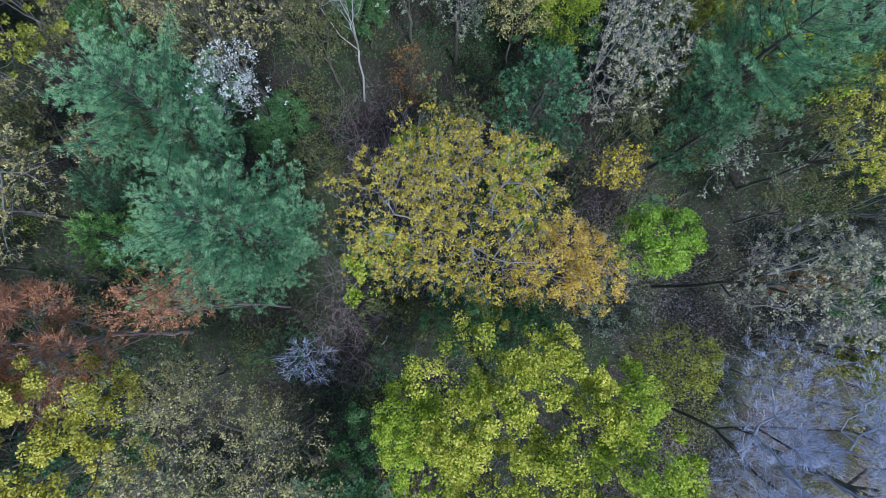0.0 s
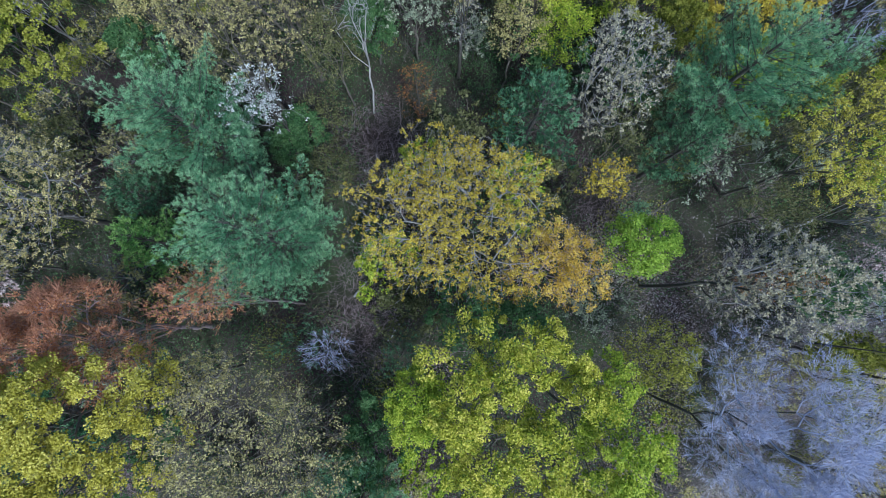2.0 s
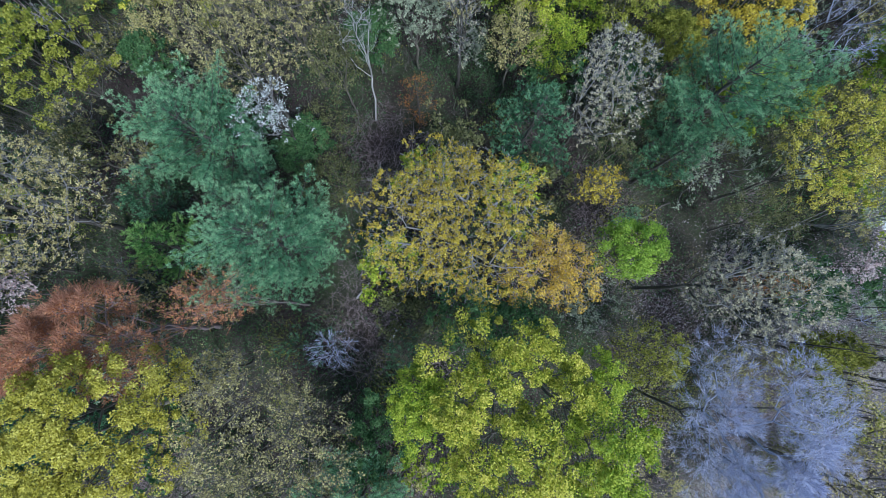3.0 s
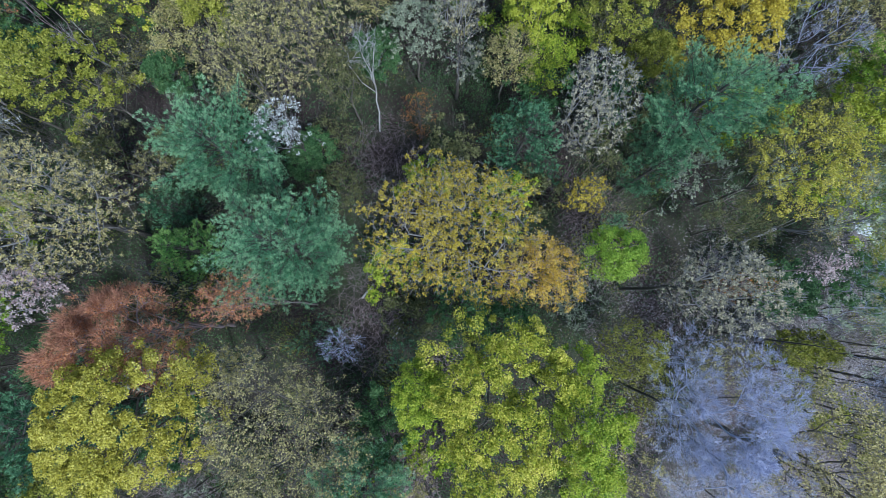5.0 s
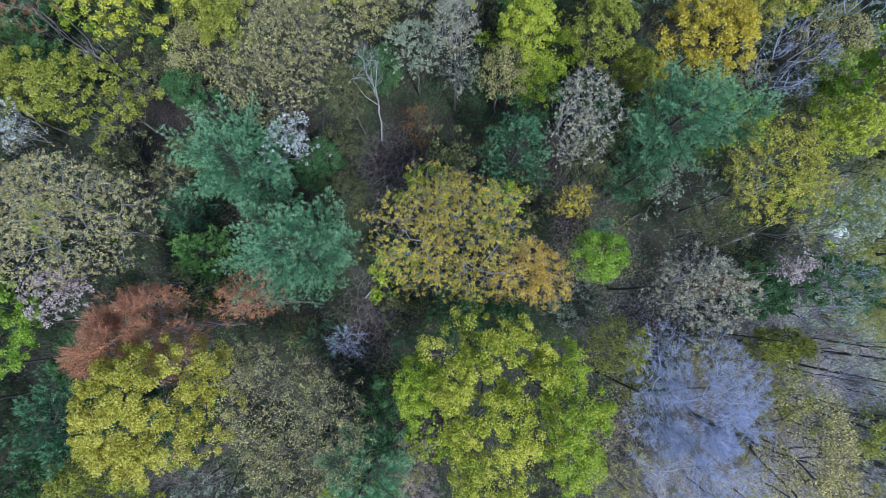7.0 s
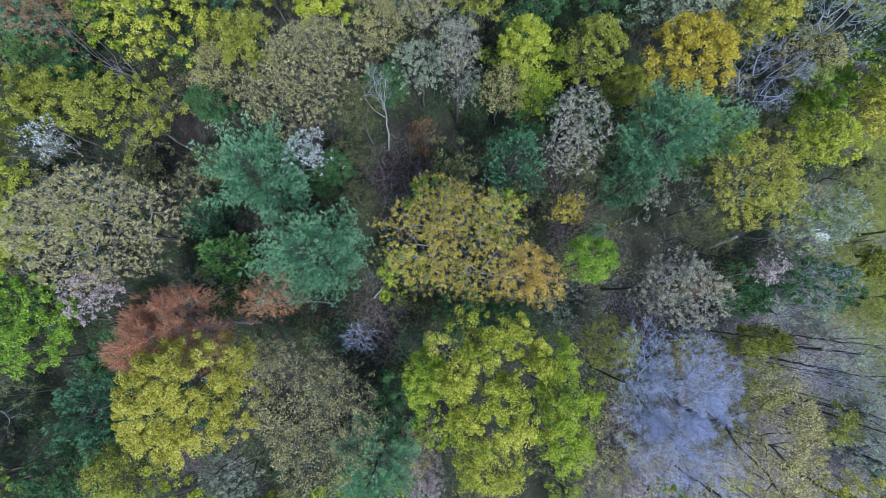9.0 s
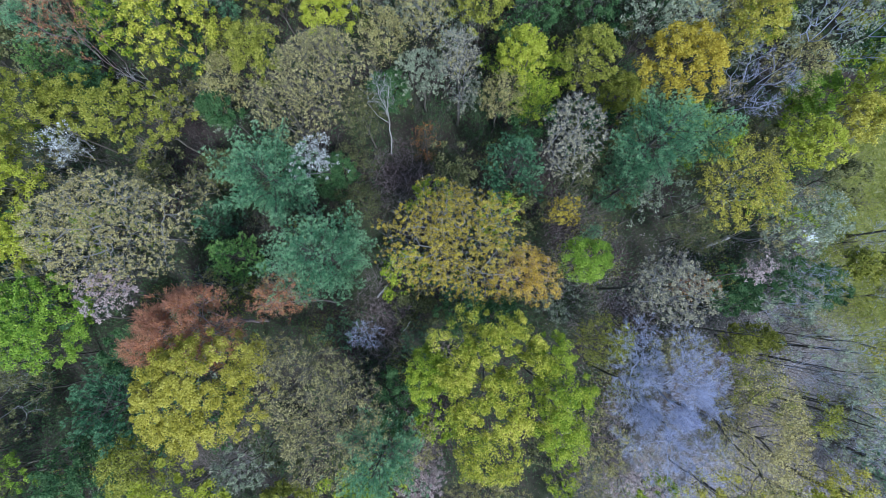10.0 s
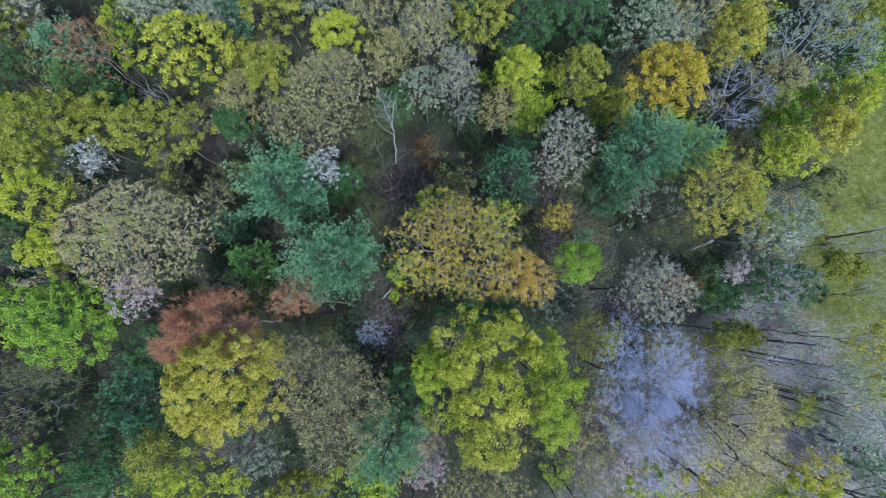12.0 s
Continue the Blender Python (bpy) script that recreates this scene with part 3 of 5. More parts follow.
broadleaf("bare_tree", "broad leafless grey-blue tree with thin green tufts", 35.45, 24.19, 8, 5.85, 5.26, 4.4, "sage", tips=520, per=10, size=0.122, spread=0.13, twig=0.0075, twiglets=2, bark=BARK_LILAC_SKY, trunk_bark=BARK_DARK, twig_len=0.36, twig_wide=0.034, fans=12, seed=35)
broadleaf("lime_tree", "bright yellow-lime tree with dense crown", 6.57, 21.56, 8.5, 2.31, 2.42, 3.4, "limeyellow", tips=110, per=90, size=0.11, spread=0.19, twig=0.009, seed=36)
broadleaf("green_tree", "mid-green tree in open spring leaf", 12.75, 20.87, 8.5, 2.73, 2.73, 3.6, "olive", tips=110, per=90, size=0.11, spread=0.19, twig=0.009, seed=37)
broadleaf("sage_tree", "grey-green tree with thin budding crown", 19.01, 26.14, 8, 3.63, 2.92, 4, "sage", tips=261, per=18, size=0.122, spread=0.13, twig=0.0075, twiglets=2, seed=38)
broadleaf("sage_tree", "blue-grey tree with budding crown", 24.10, 27.74, 8, 3.22, 2.63, 4, "tan", tips=208, per=18, size=0.122, spread=0.13, twig=0.0075, twiglets=2, bark=BARK_LILAC_SKY, trunk_bark=BARK_DARK, twig_len=0.36, twig_wide=0.034, seed=39)
broadleaf("green_tree", "dark green leafy tree in shade", 9.31, 28.83, 6, 3.19, 2.95, 3.4, "darkgreen", tips=110, per=75, size=0.125, spread=0.2, twig=0.009, seed=40)
broadleaf("green_tree", "dark green leafy tree behind bright neighbours", 14.11, 29.24, 6, 2.95, 2.95, 3.4, "darkgreen", tips=110, per=75, size=0.125, spread=0.2, twig=0.009, seed=41)
broadleaf("green_tree", "yellow-green tree in tufted spring leaf", 3.18, 27.47, 7.5, 3.91, 3.26, 4, "olive", tips=110, per=75, size=0.125, spread=0.2, twig=0.009, seed=42)
broadleaf("flowering_tree", "open tree speckled with cream buds", -2.31, 26.46, 7.5, 3.01, 3.12, 4, "tan", tips=422, per=16, size=0.098, spread=0.1, twig=0.0075, twiglets=3, bark=BARK_PALE, seed=43)
broadleaf("sage_tree", "thin grey-green understory tree", -2.55, 21.15, 6, 2.68, 2.51, 3, "sage", tips=274, per=16, size=0.105, spread=0.1, twig=0.0075, twiglets=3, seed=44)
broadleaf("gold_tree", "tawny tree with fine soft foliage", -6.10, 24.33, 7, 2.40, 2.62, 3.4, "tanolive", tips=189, per=24, size=0.1, spread=0.2, twig=0.0075, twiglets=3, seed=45)
broadleaf("lime_tree", "bright lime-yellow rounded tree", -11.28, 26.43, 7, 2.76, 2.40, 3, "limeyellow", tips=110, per=75, size=0.125, spread=0.2, twig=0.009, seed=46)
broadleaf("green_tree", "yellow-green spreading tree in clumped leaf", -25.13, 23.88, 8.5, 4.85, 4.04, 4.2, "maple", tips=167, per=75, size=0.125, spread=0.2, twig=0.009, seed=47)
broadleaf("olive_tree", "olive-yellow tree with fine even foliage", -17.74, 22.12, 7.5, 2.69, 2.80, 3.6, "olive", tips=110, per=90, size=0.11, spread=0.19, twig=0.009, seed=48)
broadleaf("bare_tree", "reddish budding tree with long bare limbs", -35.39, 24.57, 8, 3.39, 2.69, 3.2, "red", tips=118, per=5, size=0.11, spread=0.12, twig=0.0065, twiglets=9, fork=2.5, reach=0.5, twig_len=0.6, bark=BARK_ROSE, base=(-36.12, 24.45), brush=BARK_RED, seed=49)
broadleaf("olive_tree", "broad olive-green tree with soft crown", -39.36, 17.07, 7.5, 5.21, 3.91, 4, "olive", tips=174, per=75, size=0.125, spread=0.2, twig=0.009, seed=50)
broadleaf("olive_tree", "rounded yellow-olive tree with dark limbs", -27.24, 15.71, 8.5, 4.74, 3.81, 4, "olive", tips=154, per=75, size=0.125, spread=0.2, twig=0.009, seed=51)
broadleaf("flowering_tree", "small leaning tree with white blossom", -35.35, 13.65, 7, 1.68, 1.68, 2, "white", tips=130, per=12, size=0.09, spread=0.12, twig=0.0075, twiglets=2, fork=3.0, bark=BARK_PALE, base=(-33.14, 15.67), shell=0.3, lump=0.4, seed=52)
broadleaf("yellow_tree", "pale yellow rounded tree with dense crown", -40.42, 9.97, 7, 3.24, 2.88, 3.2, "limeyellow", tips=110, per=75, size=0.125, spread=0.2, twig=0.009, seed=53)
broadleaf("lime_tree", "yellow-lime tree among darker neighbours", -39.64, 5.06, 5.5, 2.73, 2.61, 3, "limeyellow", tips=110, per=75, size=0.125, spread=0.2, twig=0.009, seed=54)
broadleaf("flowering_tree", "broad pale tree with dense cream-grey buds", -28.56, 5.90, 9, 7.27, 5.37, 4.8, "cream", tips=1650, per=14, size=0.09, spread=0.08, twig=0.0075, twiglets=3, bark=BARK_PALE, lump=0.12, seed=55)
broadleaf("flowering_tree", "pale tree edge with pinkish blossom", -29.56, 0.17, 7.5, 2.49, 2.25, 2.6, "pink", tips=137, per=18, size=0.122, spread=0.13, twig=0.0075, twiglets=2, bark=BARK_PALE, seed=56)
broadleaf("green_tree", "bright green maple in fresh full leaf", -35.00, -2.18, 8, 5.73, 4.44, 4, "green", tips=283, per=75, size=0.125, spread=0.2, twig=0.009, seed=57)
broadleaf("red_maple", "budding red maple with fine rust-pink twigs", -20.80, -2.30, 10.5, 4.7, 3.89, 4.6, "red", tips=1250, per=8, size=0.085, spread=0.1, twig=0.006, twiglets=11, reach=0.5, twig_len=0.5, bark=BARK_ROSE, shell=0.5, fork=2.2, bend=0.02, lump=0.2, base=(-19.4, -2.5), brush=BARK_RED, fans=14, seed=58)
broadleaf("red_maple", "small budding red tree beside pine", -12.88, -0.15, 11, 2.26, 1.77, 3, "red", tips=176, per=8, size=0.085, spread=0.1, twig=0.006, twiglets=11, reach=0.5, twig_len=0.42, bark=BARK_ROSE, shell=0.5, fork=2.2, bend=0.02, lump=0.25, base=(-11.6, -0.6), brush=BARK_RED, seed=59)
broadleaf("maple_tree", "large yellow maple with clumped dense leaf", -17.96, -6.74, 13, 5.17, 4.75, 4.4, "yellow", tips=430, per=120, size=0.09, spread=0.2, twig=0.009, shell=0.7, lump=0.1, fans=30, seed=60)
broadleaf("grey_tree", "open grey-olive tree with fine buds", -9.36, -8.32, 11.5, 4.46, 4.75, 4.6, "tan", tips=820, per=14, size=0.085, spread=0.16, twig=0.006, twiglets=8, bark=BARK, lump=0.16, seed=61)
broadleaf("grey_tree", "thin grey-olive tree with fine budding twigs", -40.14, -9.24, 6, 5.16, 4.79, 3.6, "dull", tips=240, per=18, size=0.122, spread=0.13, twig=0.0075, twiglets=2, bark=BARK_PALE, trunk_bark=BARK_DARK, twig_len=0.36, twig_wide=0.034, seed=62)
broadleaf("lime_tree", "bright lime tree in fresh leaf", -40.94, -16.14, 5.5, 4.10, 3.48, 3.2, "green", tips=122, per=75, size=0.125, spread=0.2, twig=0.009, seed=63)
broadleaf("yellow_tree", "bright yellow tree in tufted leaf", -20.88, -15.85, 9, 4.45, 2.62, 3.4, "limeyellow", tips=110, per=75, size=0.125, spread=0.2, twig=0.009, seed=64)
broadleaf("bare_tree", "thin pale-limbed tree with green tufts", -17.11, -14.39, 7, 2.83, 1.96, 3, "sage", tips=113, per=16, size=0.105, spread=0.1, twig=0.0075, twiglets=3, bark=BARK_PALE, seed=65)
broadleaf("yellow_tree", "low yellow-olive tree in fresh leaf", -13.62, -17.14, 7, 2.51, 1.96, 3, "olive", tips=110, per=90, size=0.11, spread=0.19, twig=0.009, seed=66)
broadleaf("flowering_tree", "tree with cream-yellow buds on grey twigs", 2.62, -17.14, 7, 4.25, 2.45, 3.4, "tan", tips=468, per=16, size=0.098, spread=0.1, twig=0.0075, twiglets=3, seed=67)
broadleaf("shrub_tree", "low bush with lilac-grey bare twigs", -6.74, -3.02, 10, 1.59, 1.31, 1.4, "bud", tips=60, per=1, size=0.06, spread=0.1, twig=0.0055, twiglets=12, bark=BARK_LILAC_SKY, pipe=0.37, trunk_bark=BARK_DARK, twig_len=0.36, twig_wide=0.034, seed=68)
broadleaf("shrub_tree", "olive-green understory tree with fine leaf", 14.27, -3.85, 5, 3.09, 2.52, 2.2, "olive", tips=170, per=30, size=0.1, spread=0.22, twig=0.0075, twiglets=4, seed=69)
broadleaf("flowering_tree", "small tree with pinkish-white blossom", 24.92, 2.10, 10, 1.33, 1.33, 2, "pink", tips=110, per=12, size=0.09, spread=0.12, twig=0.0075, twiglets=2, shell=0.3, lump=0.35, seed=70)
broadleaf("bare_tree", "low dark bush with blue-grey bare twigs", 33.62, 1.40, 5, 3.65, 2.52, 2.6, "bud", tips=142, per=1, size=0.09, spread=0.1, twig=0.0055, twiglets=7, bark=BARK_LILAC_SKY, pipe=0.37, trunk_bark=BARK_DARK, twig_len=0.36, twig_wide=0.034, seed=71)
broadleaf("shrub_tree", "low olive brush with reddish twigs", 14.06, -13.53, 4, 2.92, 3.51, 1.8, "tanolive", tips=112, per=26, size=0.1, spread=0.22, twig=0.0075, twiglets=1, bark=BARK_ROSE, seed=72)
broadleaf("shrub_tree", "low brush with pale reddish twigs", -2.43, -16.10, 3.5, 2.48, 2.84, 1.6, "pink", tips=316, per=16, size=0.098, spread=0.1, twig=0.0075, twiglets=3, bark=BARK_ROSE, seed=73)
broadleaf("lime_tree", "low yellow-green tree in bright leaf", 31.45, -17.85, 6, 3.56, 2.09, 2.6, "limeyellow", tips=110, per=75, size=0.125, spread=0.2, twig=0.009, seed=74)
broadleaf("yellow_tree", "low thin yellow-green tree on slope", 23.44, -17.06, 6, 3.81, 2.58, 2.8, "yellow", tips=107, per=42, size=0.118, spread=0.25, twig=0.0075, twiglets=1, seed=75)
broadleaf("yellow_tree", "thin yellow tree at the meadow", 39.13, -4.26, 7, 2.52, 2.40, 3, "yellow", tips=65, per=42, size=0.118, spread=0.25, twig=0.0075, twiglets=1, seed=76)
broadleaf("grey_tree", "thin bluish tree with sparse green buds", 34.80, -9.66, 9, 4.28, 3.42, 3.6, "sage", tips=129, per=18, size=0.122, spread=0.13, twig=0.0075, twiglets=2, bark=BARK_LILAC_SKY, trunk_bark=BARK_DARK, twig_len=0.36, twig_wide=0.034, seed=77)
broadleaf("grey_tree", "thin lilac-grey tree with bare crown", 34.00, -3.56, 9, 3.31, 1.94, 3.6, "bud", tips=99, per=1, size=0.09, spread=0.1, twig=0.0055, twiglets=7, bark=BARK_LILAC_SKY, pipe=0.37, trunk_bark=BARK_DARK, twig_len=0.36, twig_wide=0.034, seed=78)
broadleaf("bare_tree", "thin bare tree with blue-grey twigs at meadow", 39.63, 5.52, 6, 2.95, 2.21, 3.2, "bud", tips=101, per=1, size=0.09, spread=0.1, twig=0.0055, twiglets=7, bark=BARK_LILAC_SKY, pipe=0.37, trunk_bark=BARK_DARK, twig_len=0.36, twig_wide=0.034, seed=79)
broadleaf("bare_tree", "thin bare tree with blue-grey twigs at meadow", 42.20, 0.24, 5, 2.52, 2.26, 3, "bud", tips=88, per=1, size=0.09, spread=0.1, twig=0.0055, twiglets=7, bark=BARK_LILAC_SKY, pipe=0.37, trunk_bark=BARK_DARK, twig_len=0.36, twig_wide=0.034, seed=80)
broadleaf("bare_tree", "slender grey tree with few green buds", 38.27, -7.10, 7, 2.76, 2.04, 3.2, "sage", tips=49, per=18, size=0.122, spread=0.13, twig=0.0075, twiglets=2, bark=BARK_LILAC_SKY, trunk_bark=BARK_DARK, twig_len=0.36, twig_wide=0.034, seed=81)
broadleaf("bare_tree", "slender bare tree with blue-grey twigs", 30.99, -6.42, 8, 3.51, 2.11, 3.4, "bud", tips=69, per=1, size=0.09, spread=0.1, twig=0.0055, twiglets=7, bark=BARK_LILAC_SKY, pipe=0.37, trunk_bark=BARK_DARK, twig_len=0.36, twig_wide=0.034, seed=82)
broadleaf("bare_tree", "slender bare tree with blue-grey twigs", 32.41, -12.34, 8, 3.63, 2.11, 3.4, "bud", tips=70, per=1, size=0.09, spread=0.1, twig=0.0055, twiglets=7, bark=BARK_LILAC_SKY, pipe=0.37, trunk_bark=BARK_DARK, twig_len=0.36, twig_wide=0.034, seed=83)
broadleaf("green_tree", "low green tree at the meadow edge", 40.71, 3.24, 3, 2.37, 1.71, 2, "olive", tips=110, per=75, size=0.125, spread=0.2, twig=0.009, bark=BARK, seed=84)
broadleaf("yellow_tree", "pale yellow-green tree at wood edge", -46.76, 19.43, 5, 2.52, 2.52, 3, "limeyellow", tips=110, per=75, size=0.125, spread=0.2, twig=0.009, bark=BARK, seed=85)
broadleaf("green_tree", "green tree at the wood edge", -45.03, -0.04, 5, 3.14, 2.26, 3, "green", tips=110, per=75, size=0.125, spread=0.2, twig=0.009, bark=BARK, seed=86)
broadleaf("green_tree", "dark green tree at the wood edge", -48.71, 25.18, 4.5, 2.93, 3.18, 3, "darkgreen", tips=110, per=75, size=0.125, spread=0.2, twig=0.009, bark=BARK, seed=87)
broadleaf("olive_tree", "olive-green tree at the wood edge", -48.93, 29.82, 5, 2.77, 2.52, 3, "olive", tips=110, per=75, size=0.125, spread=0.2, twig=0.009, bark=BARK, seed=88)
broadleaf("green_tree", "dark green tree among yellow neighbours", -46.43, 7.98, 4, 2.57, 2.19, 2.6, "darkgreen", tips=110, per=75, size=0.125, spread=0.2, twig=0.009, bark=BARK, seed=89)
broadleaf("green_tree", "dark green tree behind pines", -22.17, 18.01, 5, 2.29, 1.94, 2.6, "darkgreen", tips=110, per=90, size=0.11, spread=0.19, twig=0.009, bark=BARK, seed=90)
broadleaf("slender_tree", "slender tree with thin grey-green crown", 30.96, -4.15, 8, 2.57, 1.75, 3, "sage", tips=39, per=18, size=0.122, spread=0.13, twig=0.0075, twiglets=2, bark=BARK_LILAC_SKY, trunk_bark=BARK_DARK, twig_len=0.36, twig_wide=0.034, seed=91)
broadleaf("slender_tree", "slender tree with thin grey-green crown", 33.78, -6.68, 8, 2.69, 1.99, 3, "sage", tips=47, per=18, size=0.122, spread=0.13, twig=0.0075, twiglets=2, bark=BARK_LILAC_SKY, trunk_bark=BARK_DARK, twig_len=0.36, twig_wide=0.034, seed=92)
broadleaf("slender_tree", "slender tree with thin yellow-green crown", 30.41, -9.89, 7, 2.64, 2.16, 3, "olive", tips=60, per=42, size=0.118, spread=0.25, twig=0.0075, twiglets=1, bark=BARK, seed=93)
broadleaf("slender_tree", "slender tree with thin grey-green crown", 37.86, -12.64, 7, 2.88, 2.28, 3, "sage", tips=57, per=18, size=0.122, spread=0.13, twig=0.0075, twiglets=2, bark=BARK_LILAC_SKY, trunk_bark=BARK_DARK, twig_len=0.36, twig_wide=0.034, seed=94)
broadleaf("slender_tree", "slender tree with thin yellow-green crown", 32.71, -15.72, 6, 2.70, 2.09, 3, "yellow", tips=60, per=42, size=0.118, spread=0.25, twig=0.0075, twiglets=1, bark=BARK, seed=95)
broadleaf("slender_tree", "slender tree with thin blue-grey crown", 39.01, -17.70, 6, 2.46, 1.84, 3, "sage", tips=39, per=18, size=0.122, spread=0.13, twig=0.0075, twiglets=2, bark=BARK_LILAC_SKY, trunk_bark=BARK_DARK, twig_len=0.36, twig_wide=0.034, seed=96)
broadleaf("slender_tree", "slender tree with fresh lime-green crown", 28.47, -18.47, 5, 2.89, 1.63, 2.6, "lime", tips=60, per=42, size=0.118, spread=0.25, twig=0.0075, twiglets=1, bark=BARK, seed=97)
broadleaf("slender_tree", "slender tree with thin blue-grey crown", 27.75, -5.77, 9, 2.62, 1.94, 3, "bud", tips=47, per=1, size=0.09, spread=0.1, twig=0.0055, twiglets=7, bark=BARK_LILAC_SKY, pipe=0.37, trunk_bark=BARK_DARK, twig_len=0.36, twig_wide=0.034, seed=99)
broadleaf("slender_tree", "slender tree with thin olive crown", 26.60, -7.25, 6, 2.70, 2.46, 2.6, "olive", tips=60, per=42, size=0.118, spread=0.25, twig=0.0075, twiglets=1, bark=BARK, seed=100)
broadleaf("green_tree", "low dark green tree below bare limbs", 43.78, 25.00, 3, 3.03, 2.90, 2.4, "darkgreen", tips=110, per=75, size=0.125, spread=0.2, twig=0.009, bark=BARK, seed=101)
broadleaf("green_tree", "low green tree below bare limbs", 37.10, 20.76, 3, 2.90, 2.63, 2.2, "green", tips=110, per=75, size=0.125, spread=0.2, twig=0.009, bark=BARK, seed=102)
broadleaf("olive_tree", "low olive tree in open leaf", 8.34, 19.07, 5, 2.40, 2.17, 2.4, "lime", tips=114, per=46, size=0.1, spread=0.22, twig=0.0075, twiglets=1, bark=BARK, seed=103)
broadleaf("olive_tree", "low olive tree in open leaf", 16.72, 19.95, 5, 2.06, 2.06, 2.4, "olive", tips=93, per=46, size=0.1, spread=0.22, twig=0.0075, twiglets=1, bark=BARK, seed=104)
broadleaf("green_tree", "low dark green tree among budding neighbours", -5.90, 20.81, 3.5, 2.37, 2.13, 2.2, "darkgreen", tips=110, per=90, size=0.11, spread=0.19, twig=0.009, bark=BARK, seed=105)
broadleaf("olive_tree", "low olive tree with soft foliage", -22.26, 25.33, 5, 2.52, 2.52, 2.4, "olive", tips=98, per=42, size=0.118, spread=0.25, twig=0.0075, twiglets=1, bark=BARK, seed=106)
broadleaf("green_tree", "low dark green tree among olive neighbours", -36.44, 20.78, 4, 2.70, 2.32, 2.4, "darkgreen", tips=110, per=75, size=0.125, spread=0.2, twig=0.009, bark=BARK, seed=107)
broadleaf("flowering_tree", "pale budding tree at wood edge", -45.93, 31.40, 6, 3.07, 2.15, 3, "pale", tips=162, per=18, size=0.122, spread=0.13, twig=0.0075, twiglets=2, seed=108)
broadleaf("sage_tree", "pale blue-grey budding tree at wood edge", -30.44, 29.75, 7, 3.48, 2.70, 3.4, "sage", tips=231, per=18, size=0.122, spread=0.13, twig=0.0075, twiglets=2, bark=BARK_PALE, seed=109)
broadleaf("sage_tree", "grey-green budding tree at wood edge", -24.78, 29.51, 7, 2.40, 2.10, 3, "sage", tips=124, per=18, size=0.122, spread=0.13, twig=0.0075, twiglets=2, bark=BARK_PALE, seed=110)
broadleaf("olive_tree", "olive-green tree with fine foliage", -17.38, 29.44, 7, 4.08, 2.88, 3.6, "olive", tips=110, per=75, size=0.125, spread=0.2, twig=0.009, seed=111)
broadleaf("olive_tree", "pale olive tree with fine foliage", -7.65, 29.99, 7, 3.30, 2.40, 3.4, "tan", tips=194, per=18, size=0.122, spread=0.13, twig=0.0075, twiglets=2, seed=112)
broadleaf("olive_tree", "low olive tree in shade of pines", -8.80, 9.13, 3.5, 2.66, 2.37, 1.8, "dull", tips=148, per=24, size=0.1, spread=0.2, twig=0.0075, twiglets=2, seed=113)
broadleaf("lime_tree", "low yellow-green tree in fresh leaf", 42.03, 28.68, 6, 3.81, 2.76, 3.2, "olive", tips=110, per=75, size=0.125, spread=0.2, twig=0.009, seed=114)
broadleaf("green_tree", "green tree in fresh leaf at wood edge", 44.91, 24.82, 5, 2.83, 3.46, 3, "green", tips=110, per=75, size=0.125, spread=0.2, twig=0.009, seed=115)
broadleaf("tall_tree", "tree with dark trunk and thin bluish crown", 34.83, -12.15, 7, 3.60, 2.04, 3, "sage", tips=64, per=18, size=0.122, spread=0.13, twig=0.0075, twiglets=2, bark=BARK_DARK, seed=116)
broadleaf("olive_tree", "olive-yellow tree with feathery crown", -35.11, 17.89, 6.5, 3.16, 2.91, 3.2, "olive", tips=110, per=75, size=0.125, spread=0.2, twig=0.009, bark=BARK, seed=117)
broadleaf("olive_tree", "olive-yellow tree with feathery crown", -44.16, 14.26, 5.5, 3.11, 2.49, 3, "olive", tips=110, per=75, size=0.125, spread=0.2, twig=0.009, bark=BARK, seed=118)
broadleaf("olive_tree", "yellow-olive tree crowded by neighbours", -20.94, 20.66, 6, 2.57, 2.79, 3.2, "tanolive", tips=180, per=24, size=0.1, spread=0.2, twig=0.0075, twiglets=3, bark=BARK, seed=119)
broadleaf("olive_tree", "thin olive tree crowded by neighbours", -8.10, 16.69, 6.5, 2.32, 2.54, 3, "dull", tips=147, per=24, size=0.1, spread=0.2, twig=0.0075, twiglets=3, bark=BARK, seed=120)
broadleaf("olive_tree", "thin olive tree between taller neighbours", 4.93, 18.64, 6, 2.46, 2.23, 2.8, "tanolive", tips=137, per=24, size=0.1, spread=0.2, twig=0.0075, twiglets=3, bark=BARK, seed=121)
broadleaf("olive_tree", "thin olive tree between taller neighbours", 16.77, 18.78, 5.5, 2.60, 2.26, 2.8, "olive", tips=110, per=90, size=0.11, spread=0.19, twig=0.009, bark=BARK, seed=122)
broadleaf("olive_tree", "thin olive tree by the clearing", 12.51, 11.39, 5, 2.17, 1.94, 2.4, "dull", tips=60, per=24, size=0.1, spread=0.2, twig=0.0075, twiglets=3, bark=BARK, seed=123)
broadleaf("olive_tree", "low olive tree below open yellow crown", 23.48, 6.10, 4.5, 3.12, 2.31, 2.4, "dull", tips=158, per=24, size=0.1, spread=0.22, twig=0.0075, twiglets=1, bark=BARK, seed=124)
broadleaf("sage_tree", "grey-green tree in thin leaf", 23.52, 26.59, 6.5, 3.03, 2.67, 3, "sage", tips=199, per=18, size=0.122, spread=0.13, twig=0.0075, twiglets=2, bark=BARK_PALE, seed=125)
